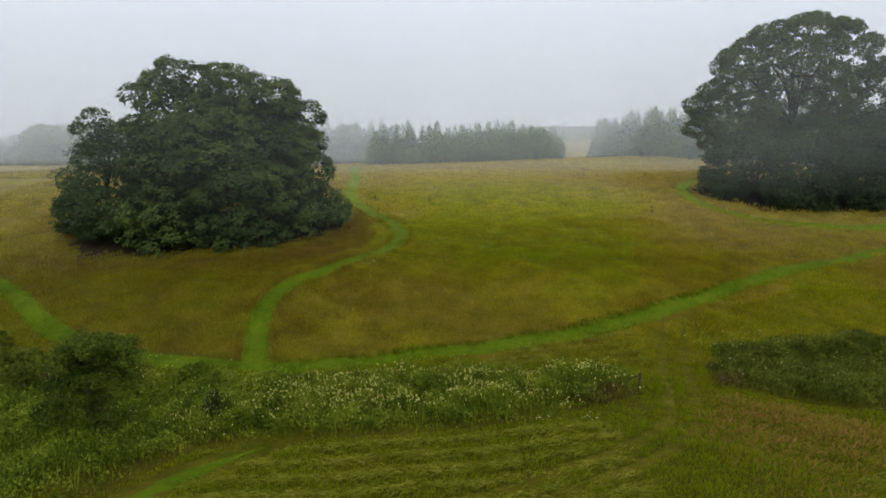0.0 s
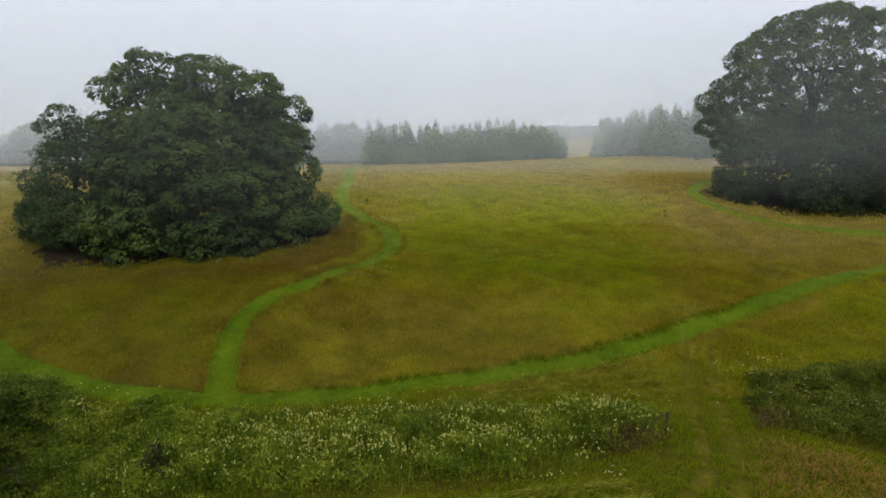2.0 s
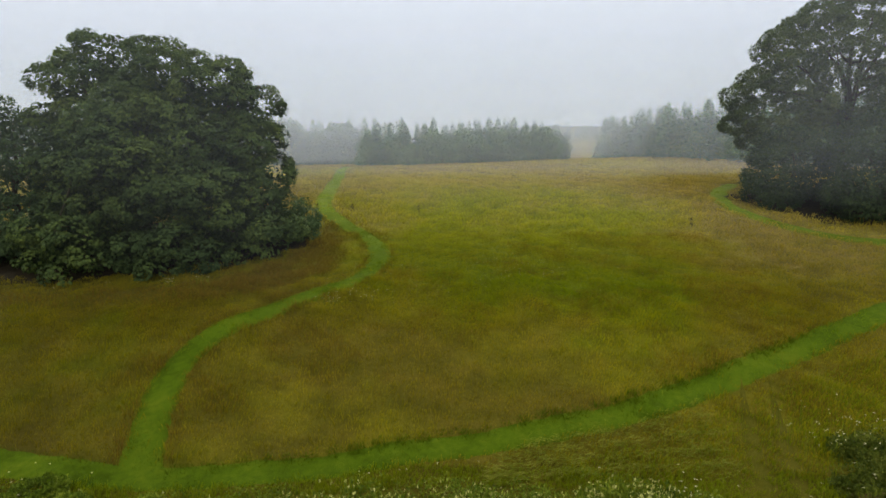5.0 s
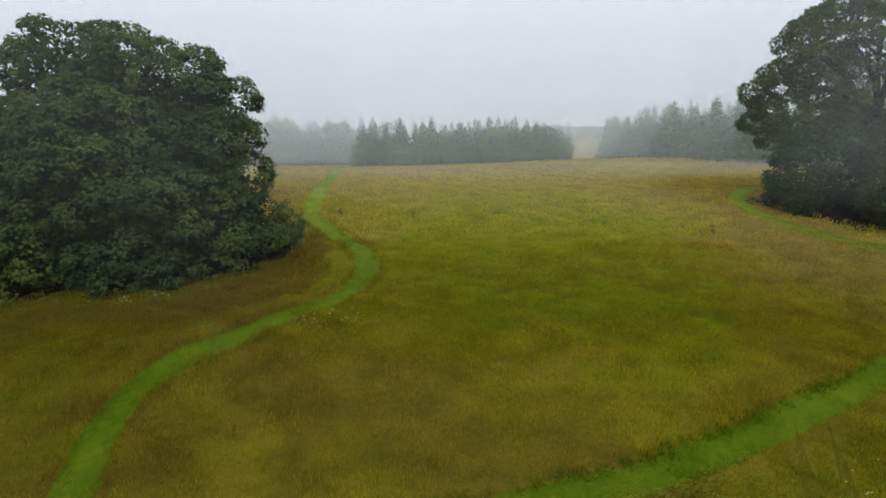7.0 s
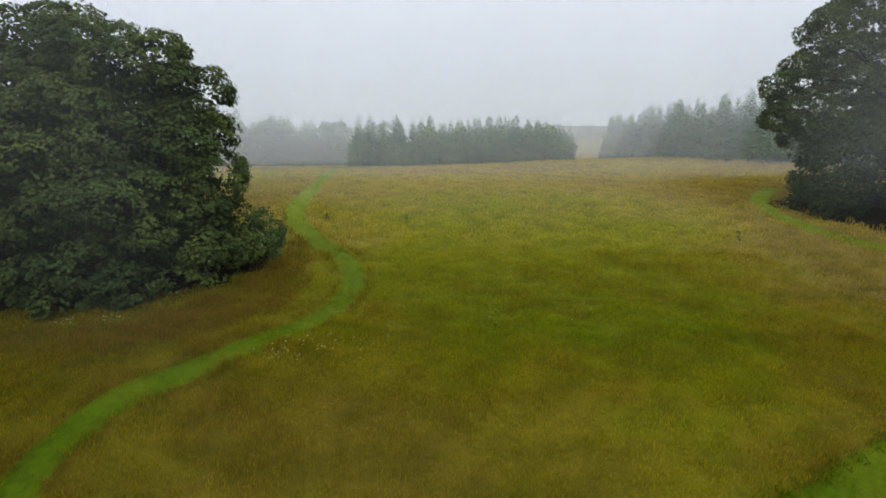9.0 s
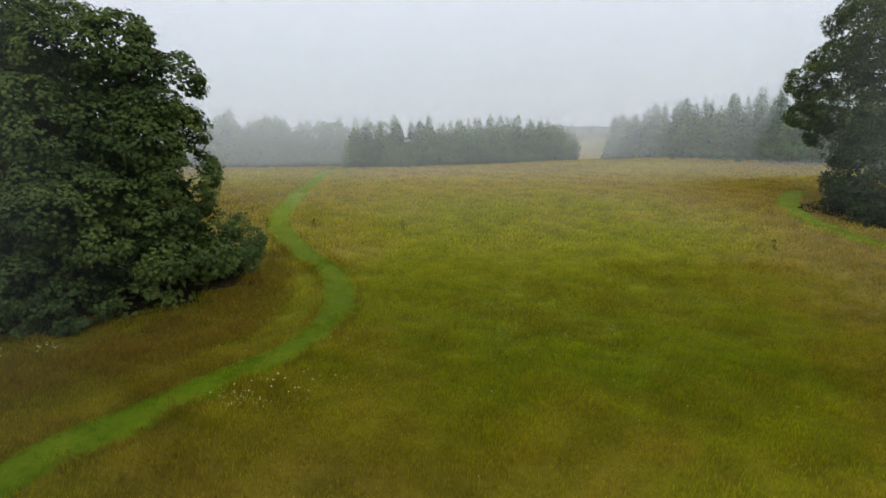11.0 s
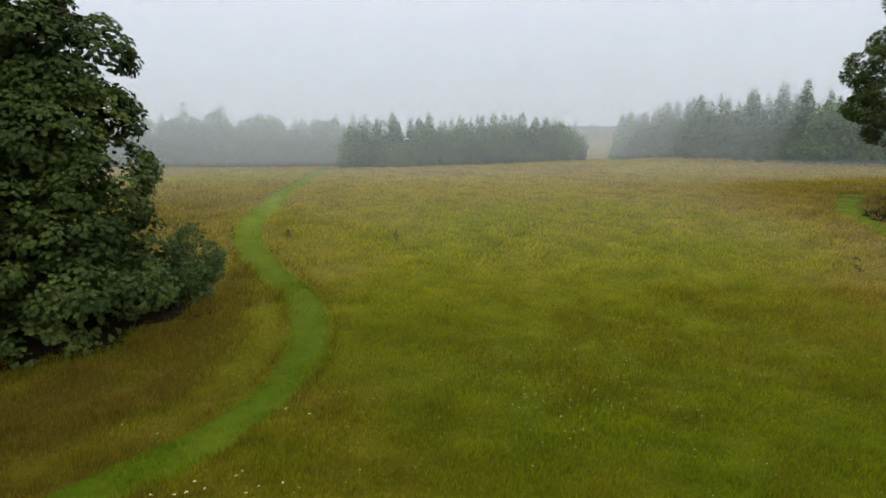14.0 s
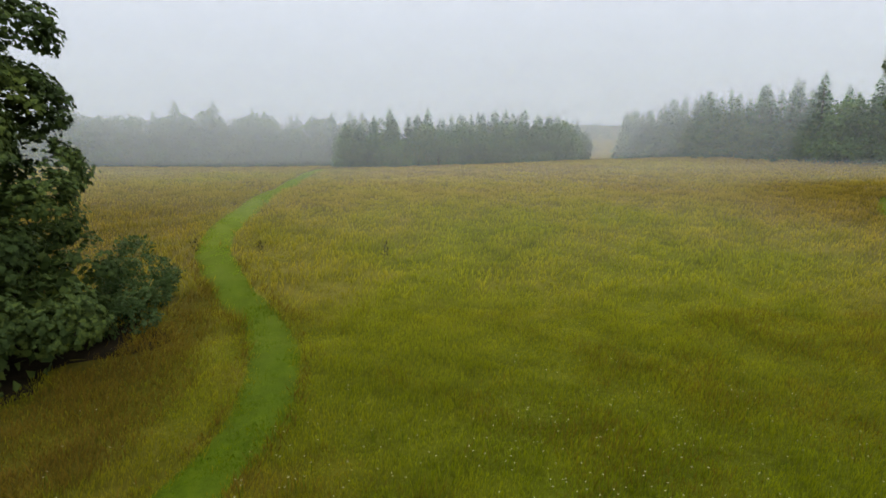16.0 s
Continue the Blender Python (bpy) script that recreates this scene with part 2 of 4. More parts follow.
def rough_material(name, stops, scale, rough=0.9, bump_scale=8.0, bump_d=0.05, spec=0.04):
    m, n, l = material(name)
    pos = world_pos(n)
    f = math_node(n, l, "ADD", math_node(n, l, "MULTIPLY", noise_node(n, l, pos, scale, 4), 0.5), math_node(n, l, "MULTIPLY", noise_node(n, l, pos, scale * 9, 4, 0.7), 0.5))
    bs = n.new("ShaderNodeBsdfPrincipled")
    bs.inputs["Roughness"].default_value = rough
    bs.inputs["Specular IOR Level"].default_value = spec
    l.new(ramp_node(n, l, f, stops), bs.inputs["Base Color"])
    bump = n.new("ShaderNodeBump")
    bump.inputs["Strength"].default_value, bump.inputs["Distance"].default_value = 0.8, bump_d
    l.new(noise_node(n, l, pos, bump_scale, 5, 0.7), bump.inputs["Height"])
    l.new(bump.outputs[0], bs.inputs["Normal"])
    out = n.new("ShaderNodeOutputMaterial")
    l.new(bs.outputs[0], out.inputs[0])
    return m


def mist_material():
    """Droplets of mist: a faint white scatter of the sky's light, clear elsewhere."""
    m, n, l = material("mist")
    att = n.new("ShaderNodeAttribute")
    att.attribute_name = "mist_amount"
    clear = n.new("ShaderNodeBsdfTransparent")
    dif = n.new("ShaderNodeBsdfDiffuse")
    dif.inputs["Color"].default_value = (0.93, 0.965, 1.0, 1)
    tra = n.new("ShaderNodeBsdfTranslucent")
    tra.inputs["Color"].default_value = (0.93, 0.965, 1.0, 1)
    both = n.new("ShaderNodeMixShader")
    l.new(dif.outputs[0], both.inputs[1])
    l.new(tra.outputs[0], both.inputs[2])
    mx = n.new("ShaderNodeMixShader")
    l.new(att.outputs["Fac"], mx.inputs[0])
    l.new(clear.outputs[0], mx.inputs[1])
    l.new(both.outputs[0], mx.inputs[2])
    out = n.new("ShaderNodeOutputMaterial")
    l.new(mx.outputs[0], out.inputs[0])
    return m


M_GROUND = meadow_material()
M_BLADE = blade_material("tall_grass", (0.16, 0.15, 0.004), 0.10, (0.30, 0.215, 0.036))
M_BLADE_FIELD = blade_material("field_grass", (0.096, 0.124, 0.003), 0.8)
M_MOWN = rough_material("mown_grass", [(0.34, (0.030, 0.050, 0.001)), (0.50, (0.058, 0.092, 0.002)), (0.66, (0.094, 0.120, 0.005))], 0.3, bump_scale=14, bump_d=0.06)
# paler up the slope: the far path's misty lightness is put into its colour
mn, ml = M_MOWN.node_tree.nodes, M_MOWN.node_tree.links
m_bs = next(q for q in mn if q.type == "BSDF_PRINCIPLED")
m_near = m_bs.inputs["Base Color"].links[0].from_socket
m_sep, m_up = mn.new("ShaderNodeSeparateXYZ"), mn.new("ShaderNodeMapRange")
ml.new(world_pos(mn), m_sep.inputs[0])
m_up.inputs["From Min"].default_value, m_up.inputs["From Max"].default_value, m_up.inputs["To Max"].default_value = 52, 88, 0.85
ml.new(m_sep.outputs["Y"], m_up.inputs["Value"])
ml.new(mix_node(mn, ml, m_up.outputs[0], m_near, ramp_node(mn, ml, noise_node(mn, ml, world_pos(mn), 0.5, 4), [(0.35, (0.120, 0.160, 0.012)), (0.65, (0.190, 0.222, 0.032))])), m_bs.inputs["Base Color"])
M_MOWN_BLADE = foliage("mown_blades", (0.030, 0.054, 0.001), (0.122, 0.182, 0.003), (0.250, 0.275, 0.008), 2.6, 0.03)
M_MOWN_LOW = foliage("dark_mown_blades", (0.020, 0.036, 0.001), (0.054, 0.084, 0.002), (0.105, 0.122, 0.005), 1.6, 0.03)
# lighter copy of the mown blades for the far path, haze in the colour
M_MOWN_HAZE = foliage("paler_mown_blades", (0.150, 0.225, 0.008), (0.260, 0.340, 0.018), (0.360, 0.400, 0.045), 1.2, 0.03)
M_TRACK = rough_material("worn_track", [(0.32, (0.040, 0.043, 0.002)), (0.50, (0.072, 0.064, 0.004)), (0.70, (0.104, 0.082, 0.010))], 0.45, bump_scale=8, bump_d=0.08)
M_BARK = rough_material("bark", [(0.30, (0.028, 0.025, 0.011)), (0.50, (0.056, 0.049, 0.024)), (0.75, (0.094, 0.084, 0.046))], 1.2, bump_scale=10, bump_d=0.04)
M_CHESTNUT = foliage("chestnut_leaves", (0.022, 0.036, 0.013), (0.050, 0.077, 0.021), (0.132, 0.166, 0.030), 0.24, 0.05, 0.2)
M_SYCAMORE = foliage("sycamore_leaves", (0.030, 0.050, 0.020), (0.052, 0.082, 0.028), (0.086, 0.120, 0.036), 0.2)
M_OAK = foliage("oak_leaves", (0.040, 0.058, 0.016), (0.072, 0.100, 0.024), (0.125, 0.150, 0.034), 0.2)
M_UNDER = foliage("understorey_leaves", (0.018, 0.030, 0.012), (0.036, 0.056, 0.018), (0.064, 0.090, 0.026), 0.22)
M_WOOD_L = foliage("broadleaf_wood", (0.052, 0.106, 0.026), (0.092, 0.172, 0.040), (0.145, 0.235, 0.054), 0.12)
M_SPRUCE = foliage("spruce_needles", (0.036, 0.092, 0.028), (0.064, 0.150, 0.042), (0.105, 0.205, 0.052), 0.12, 0.1, 0.25)
M_BRAMBLE = foliage("bramble_leaves", (0.030, 0.055, 0.018), (0.062, 0.105, 0.030), (0.115, 0.165, 0.052), 0.5)
M_FLOWER = rough_material("cream_flowers", [(0.3, (0.44, 0.41, 0.09)), (0.7, (0.70, 0.66, 0.22))], 4.0)
M_FLOWER_W = rough_material("white_flowers", [(0.3, (0.42, 0.38, 0.15)), (0.7, (0.62, 0.57, 0.29))], 4.0)
M_POST = rough_material("weathered_wood", [(0.3, (0.040, 0.035, 0.016)), (0.7, (0.100, 0.085, 0.042))], 3.0, bump_scale=20, bump_d=0.01)
M_MIST = mist_material()

# ---- the land ----
def spaced(lo, hi, step, far_lo, far_hi, grow=1.16):
    a = list(np.arange(lo, hi + 1e-6, step))
    d = step
    while a[-1] < far_hi:
        d *= grow
        a.append(a[-1] + d)
    d = step
    while a[0] > far_lo:
        d *= grow
        a.insert(0, a[0] - d)
    return np.array(a)


gx, gy = spaced(-60, 90, 1.0, -2200, 2200), spaced(5, 170, 1.0, -2200, 2400)
GX, GY = np.meshgrid(gx, gy)
GZ = ground_z(GX, GY)
gv = np.stack([GX, GY, GZ], -1).reshape(-1, 3)
nx = len(gx)
gi, gj = np.meshgrid(np.arange(len(gy) - 1), np.arange(nx - 1), indexing="ij")
gf = np.stack([gi * nx + gj, gi * nx + gj + 1, (gi + 1) * nx + gj + 1, (gi + 1) * nx + gj], -1).reshape(-1, 4)
tagged(new("ground", mesh_np("ground", gv, gf, M_GROUND, True)), "rough summer meadow rising from a valley to a plateau", "meadow", kind="structure")

# centre lines of the mown ways over the meadow
WAYS = {
    "winding": [(-26, 175), (-22, 142), (-16.5, 108), (-14, 90), (-12.8, 78), (-9.6, 71.2), (-6, 66), (-4.6, 61.5), (-4.8, 57.5), (-6.6, 53.2), (-9.6, 50), (-12.8, 47.2), (-14.2, 43.8), (-13.7, 40.2), (-12.6, 36.6)],
    "crossing": [(-62, 66), (-41.6, 52), (-33.5, 45.2), (-28.4, 41.5), (-21.5, 38.3), (-16.5, 36.8), (-12.4, 36.2), (-6.9, 36.3), (0.6, 37.6), (6.9, 39.3), (12.5, 41.2), (18.8, 44.2), (26.5, 48.1), (36, 53.4), (47, 59), (66, 68)],
    "round_oak": [(41, 92), (36.2, 86), (33.6, 79), (34, 74.6), (36.4, 70.8), (41.6, 67.4), (47.7, 66.3), (56, 66.6), (70, 68)],
}
TRACK = [(18.2, 43.6), (16.6, 39.5), (15.4, 36.2), (14.0, 31.8), (12.2, 27.4), (8.6, 24.2), (4.0, 21.6), (-3, 18.5), (-12, 15)]
STRIP = [(-13.6, 19.2), (-12.6, 20.8), (-11.3, 22.4), (-9.6, 24.0), (-8.2, 25.4)]


def dense(line, step=0.5):
    """A smooth curve through the points of a line, at even steps."""
    p = np.array(line, float)
    q = np.vstack([2 * p[0] - p[1], p, 2 * p[-1] - p[-2]])
    out = []
    for i in range(1, len(q) - 2):
        n = max(2, int(np.linalg.norm(q[i + 1] - q[i]) / step))
        t = np.arange(n)[:, None] / n
        a, b, c, d = q[i - 1], q[i], q[i + 1], q[i + 2]
        out.append(0.5 * (2 * b + (c - a) * t + (2 * a - 5 * b + 4 * c - d) * t ** 2 + (3 * b - a - 3 * c + d) * t ** 3))
    out.append(p[-1:])
    return np.vstack(out)


def strip_mesh(name, line, width, mat, lift, cols=9, taper=0.0):
    c = dense(line)
    t = np.gradient(c, axis=0)
    t /= np.linalg.norm(t, axis=1, keepdims=True)
    s = np.stack([t[:, 1], -t[:, 0]], 1)
    u = np.linspace(-0.5, 0.5, cols)
    side = np.where(u[None, :] < 0, (1 + 0.06 * rng.normal(size=len(c)))[:, None], (1 + 0.06 * rng.normal(size=len(c)))[:, None])
    run = np.arange(len(c)) * 0.5
    ends = smooth(run, -0.2, taper) * smooth(run[::-1], -0.2, taper) if taper else 1.0
    xy = c[:, None] + s[:, None] * (u[None, :] * width * side * np.reshape(ends, (-1, 1)))[..., None]
    z = ground_z(xy[..., 0], xy[..., 1]) + lift * (1 - (2 * np.abs(u)) ** 4)[None, :] - 0.01
    v = np.concatenate([xy, z[..., None]], -1).reshape(-1, 3)
    i, j = np.meshgrid(np.arange(len(c) - 1), np.arange(cols - 1), indexing="ij")
    f = np.stack([i * cols + j, i * cols + j + 1, (i + 1) * cols + j + 1, (i + 1) * cols + j], -1).reshape(-1, 4)
    return mesh_np(name, v, f, mat, True), c


way_points = []
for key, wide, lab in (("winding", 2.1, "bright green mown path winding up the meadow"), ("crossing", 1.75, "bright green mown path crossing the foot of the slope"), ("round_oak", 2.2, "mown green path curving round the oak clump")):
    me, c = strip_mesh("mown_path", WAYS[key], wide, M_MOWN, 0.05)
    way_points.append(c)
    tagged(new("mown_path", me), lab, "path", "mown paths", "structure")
c_track = dense(TRACK)
t_dir = np.gradient(c_track, axis=0)
t_side = np.stack([t_dir[:, 1], -t_dir[:, 0]], 1) / np.linalg.norm(t_dir, axis=1, keepdims=True)
ruts = []
for off in (-0.72, 0.72):
    me, c = strip_mesh("wheel_rut", (c_track + off * t_side)[::4], 0.85, M_TRACK, 0.05, 5, 5.0)
    ruts.append(c)
    tagged(new("wheel_rut", me), "worn brownish wheel rut of the field track", "track", "wheel ruts", "structure")
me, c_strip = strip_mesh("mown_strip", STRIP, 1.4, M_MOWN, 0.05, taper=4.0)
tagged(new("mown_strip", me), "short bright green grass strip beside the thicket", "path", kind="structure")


def distance_to(x, y, lines):
    """Distance of places to the nearest of some lines."""
    best = np.full(len(x), 1e9)
    for c in lines:
        c = c[::2]
        for k in range(0, len(x), 20000):
            sl = slice(k, k + 20000)
            d = np.sqrt(((x[sl, None] - c[None, :, 0]) ** 2 + (y[sl, None] - c[None, :, 1]) ** 2).min(1))
            best[sl] = np.minimum(best[sl], d)
    return best


# ---- trees ----
def shell_points(lobes, spacing, floor=0.5, inner=0.82, keep_in=0.86):
    """Bough centres over the outside of a crown made of ellipsoid lobes, with the outward way."""
    P, N = [], []
    for k, (cx, cy, cz, rx, ry, rz) in enumerate(lobes):
        area = 4 * np.pi * (((rx * ry) ** 1.6 + (rx * rz) ** 1.6 + (ry * rz) ** 1.6) / 3) ** (1 / 1.6)
        n = int(area / spacing ** 2)
        d = unit(n)
        r = np.array([rx, ry, rz])
        lump = 1 + 0.12 * np.sin(d[:, 0] * 6 + k) * np.sin(d[:, 1] * 7 + 2 * k) + 0.08 * np.sin(d[:, 2] * 9 + k + 2 * d[:, 0])
        p = np.array([cx, cy, cz]) + d * r * (lump * rng.uniform(inner, 1.0, n))[:, None]
        ok = p[:, 2] > ground_z(p[:, 0], p[:, 1]) + floor
        for j, (ax, ay, az, sx, sy, sz) in enumerate(lobes):
            if j != k:
                ok &= (((p - np.array([ax, ay, az])) / (np.array([sx, sy, sz]) * keep_in)) ** 2).sum(1) > 1
        nn = d / r
        nn /= np.linalg.norm(nn, axis=1, keepdims=True)
        P.append(p[ok])
        N.append(nn[ok])
    return np.vstack(P), np.vstack(N)


def billows(lobes, gap, dome, spacing, floor=0.5):
    """Bough centres over many small overhanging domes that cover the outside of a crown."""
    C, O = shell_points(lobes, gap * 0.5, floor, 0.94, 0.93)
    kept = []
    for k in range(len(C)):
        if all(np.linalg.norm(C[k] - C[j]) > gap for j in kept):
            kept.append(k)
    C, O = C[kept], O[kept]
    S = dome * rng.uniform(0.85, 1.15, len(C))
    P, N = [], []
    for k in range(len(C)):
        n = int(4 * np.pi * S[k] ** 2 / spacing ** 2)
        d = unit(n)
        p = C[k] + d * np.array([1, 1, 0.72]) * S[k]
        ok = ((d * (O[k] + np.array([0, 0, 0.7]))).sum(1) > -0.15) & (p[:, 2] > ground_z(p[:, 0], p[:, 1]) + floor)
        near = np.linalg.norm(C - C[k], axis=1) < 3 * dome
        for j in np.flatnonzero(near):
            if j != k:
                ok &= (((p - C[j]) / (np.array([1, 1, 0.72]) * S[j] * 0.85)) ** 2).sum(1) > 1
        P.append(p[ok])
        N.append(d[ok])
    return np.vstack(P), np.vstack(N)


def boughs_to_leaves(P, N, count, radius, flat=0.65):
    """Leaf places spread over the upper and outer side of each bough."""
    n = len(P)
    d = unit(n * count)
    out = np.repeat(N, count, 0)
    flip = (d * (out + np.array([0, 0, 0.6]))).sum(1) < -0.25
    d[flip] *= -1
    rad = np.repeat(rng.uniform(0.75, 1.25, n) * radius, count)
    p = np.repeat(P, count, 0) + d * np.array([1, 1, flat]) * (rad * rng.uniform(0.45, 1.0, n * count) ** 0.6)[:, None]
    nor = 0.6 * d + 0.5 * out + np.array([0, 0, 0.75]) + 0.35 * unit(n * count)
    nor /= np.linalg.norm(nor, axis=1, keepdims=True)
    return p, nor, d


def palmate(p, nor, size, fingers=5):
    """Hand-shaped leaves of drooping leaflets."""
    n = len(p)
    a = np.cross(nor, unit(n))
    a /= np.linalg.norm(a, axis=1, keepdims=True) + 1e-9
    b = np.cross(nor, a)
    chunks = []
    sz = size * rng.uniform(0.75, 1.25, n)
    for k in range(fingers):
        th = (k - (fingers - 1) / 2) * 2.2 / (fingers - 1) * 1.1
        d = a * math.cos(th) + b * math.sin(th) - 0.35 * nor - np.array([0, 0, 0.25])
        L = sz * (1.0 - 0.22 * abs(k - (fingers - 1) / 2) / 2)
        chunks.append(kites(p, d, nor, L, L * 0.46))
    return join(chunks)


def sprays(p, nor, out, size, blades=3, ratio=0.6):
    """Short sprays of simple leaves."""
    chunks = []
    n = len(p)
    for k in range(blades):
        d = out + 0.9 * unit(n) - np.array([0, 0, 0.2])
        L = size * rng.uniform(0.7, 1.3, n)
        chunks.append(kites(p + 0.4 * size * unit(n), d, nor + 0.4 * unit(n), L, L * ratio))
    return join(chunks)


def inner_leaves(lobes, per_m3, size):
    """Sparse shaded leaves inside a crown."""
    P = []
    for cx, cy, cz, rx, ry, rz in lobes:
        n = int(4.19 * rx * ry * rz * per_m3)
        q = np.array([cx, cy, cz]) + unit(n) * np.array([rx, ry, rz]) * (rng.uniform(0.25, 1, n) ** 0.4 * 0.84)[:, None]
        P.append(q[q[:, 2] > ground_z(q[:, 0], q[:, 1]) + 0.3])
    P = np.vstack(P)
    return kites(P, unit(len(P)) + np.array([0, 0, -0.2]), unit(len(P)) + np.array([0, 0, 0.8]), size * rng.uniform(0.7, 1.3, len(P)), size * 0.7 * np.ones(len(P)))


def limb_chunks(base, top, targets, r0, wobble=0.6):
    """A tapering trunk, then one bending limb with its twigs to each target."""
    base, top = np.array(base, float), np.array(top, float)
    n = 9
    t = np.linspace(0, 1, n)[:, None]
    trunk = base + (top - base) * t
    trunk[1:-1, :2] += rng.normal(0, wobble * 0.25 * min(1.0, r0 * 2.5), (n - 2, 2))
    flare = 1 + 0.6 * np.exp(-t[:, 0] * 14)
    chunks = [tube(trunk, r0 * flare * (1 - 0.65 * t[:, 0]), 9)]
    for g in targets:
        g = np.array(g, float)
        k = int(rng.integers(3, n - 1))
        s = trunk[k]
        m = 7
        u = np.linspace(0, 1, m)[:, None]
        line = s + (g - s) * u
        line[:, 2] += np.sin(u[:, 0] * np.pi) * 0.12 * np.linalg.norm(g - s)
        line[1:] += rng.normal(0, wobble * 0.3 * min(1.0, r0 * 2.5), (m - 1, 3)) * u[1:]
        r = r0 * 0.42 * (1 - 0.85 * u[:, 0])
        bough = [tube(line, r, 6)]
        for _ in range(3):
            q = line[int(rng.integers(3, m))]
            e = q + (unit(1)[0] * np.array([1, 1, 0.6]) * rng.uniform(1.0, 2.2) + np.array([0, 0, 0.8])) * min(1.0, r0 * 2.2)
            v = np.linspace(0, 1, 4)[:, None]
            tw = q + (e - q) * v
            tw[1:-1] += rng.normal(0, 0.15, (2, 3))
            bough.append(tube(tw, r0 * 0.13 * (1 - 0.8 * v[:, 0]), 5))
        chunks.append(join(bough))
    return chunks


def limbs(base, top, targets, r0):
    return join(limb_chunks(base, top, targets, r0))


def tree(name, label, category, x, y, lobes, leaf_mat, style, spacing, count, radius, size, trunk_r, inner=0.25, inner_size=0.7, limb_n=9, floor=0.5, group=""):
    z = float(ground_z(x, y))
    root = thing(name, x, y, z - 0.05, label, category, group)
    top = max(l[2] for l in lobes)
    tg = [(l[0] + rng.normal(0, 0.35) * l[3], l[1] + rng.normal(0, 0.35) * l[4], l[2] + rng.uniform(0, 0.5) * l[5]) for l in lobes for _ in range(max(1, limb_n // len(lobes)))]
    stem, *boughs = limb_chunks((x, y, z - 0.3), (x + rng.normal(0, 0.6), y, top), tg, trunk_r)
    if trunk_r < 0.3:
        stem, boughs = join([stem, *boughs]), []
    trunk = part_mesh("trunk", mesh_np("trunk", *stem, M_BARK, True), root, "dark rough bark trunk")
    for bough in boughs:
        part_mesh("limb", mesh_np("limb", *bough, M_BARK, True), trunk)
    cut = 0.8 * radius
    if style == "palmate":
        P, N = billows([(*l[:3], l[3] - 1.95, l[4] - 1.95, l[5] - 1.3) for l in lobes], 2.0, 1.65, spacing, floor)
        radius *= 0.55
    elif style == "clumps":
        P, N = billows([(*l[:3], l[3] - 1.75, l[4] - 1.75, l[5] - 1.55) for l in lobes], 2.1, 1.5, spacing, floor)
        radius *= 0.6
    else:
        P, N = shell_points([(*l[:3], l[3] - cut, l[4] - cut, l[5] - cut * 0.7) for l in lobes], spacing, floor)
    p, nor, d = boughs_to_leaves(P, N, count, radius)
    v, f = palmate(p, nor, size) if style == "palmate" else sprays(p, nor, d, size)
    chunks = [(v, f)]
    if inner:
        chunks.append(inner_leaves([(*l[:3], l[3] - cut, l[4] - cut, l[5] - cut) for l in lobes], inner, inner_size))
    v, f = join(chunks)
    part_mesh("crown", mesh_np("crown", v, f, leaf_mat), root)
    return root


# the dense clump beside the winding path
tree("chestnut_tree", "broad dark green horse chestnut with foliage down to the grass", "tree", -21.5, 64.5,
     [(-22.2, 63.5, 15.1, 8.7, 6.2, 8.5), (-16.3, 63.6, 10.4, 4.6, 4.2, 4.6), (-16.7, 63.4, 14.6, 3.9, 4.0, 3.6), (-15.0, 63.3, 8.6, 4.4, 4.0, 3.4), (-23.2, 59.8, 13.4, 5.6, 4.7, 4.6), (-18.2, 59.4, 10.8, 4.0, 3.6, 3.0), (-17.2, 62.6, 13.2, 4.1, 4.0, 3.6), (-20.8, 60.0, 6.5, 5.8, 4.4, 3.8), (-14.8, 63.0, 6.9, 4.0, 4.2, 3.6), (-18.4, 63.8, 17.0, 5.2, 4.6, 5.2)],
     M_CHESTNUT, "palmate", 0.82, 27, 1.3, 0.225, 0.75, 5.5, 0.45, 12, 0.2)
tree("chestnut_tree", "tall dark horse chestnut with a rounded crown behind the broad one", "tree", -30.5, 68,
     [(-31, 68, 19.2, 5.9, 5.7, 6.4), (-30, 66, 12.8, 6.5, 6, 6), (-29.5, 60.6, 7.0, 5.8, 4.6, 4.4), (-26.5, 67, 17.5, 4.5, 4.5, 4.8)],
     M_CHESTNUT, "palmate", 0.95, 18, 1.3, 0.26, 0.6, 4.0, 0.5, 10, 0.2)
tree("sycamore_tree", "smaller sycamore with a pointed top at the clump's edge", "tree", -39.5, 66.5,
     [(-39.6, 66.5, 10.4, 4.8, 4.8, 5.6), (-39.8, 66.5, 16.2, 2.6, 2.6, 3.8), (-36.6, 67, 13.6, 4.4, 4.4, 4.8), (-36.6, 63.5, 7.6, 5.4, 4, 3.6), (-41.6, 66, 7.2, 3.4, 3.6, 3.4)],
     M_SYCAMORE, "spray", 1.1, 34, 1.05, 0.27, 0.35, 0.4, 0.7, 10)
tree("elder_bush", "grey-green elder bush at the edge of the clump", "bush", -12.4, 68.2,
     [(-12.7, 68.4, 8.1, 1.7, 1.7, 1.9), (-12.3, 66.4, 7.2, 1.6, 1.5, 1.4)],
     M_BRAMBLE, "spray", 0.7, 30, 0.55, 0.16, 0.07, 0.8, 0.4, 4, 0.1)

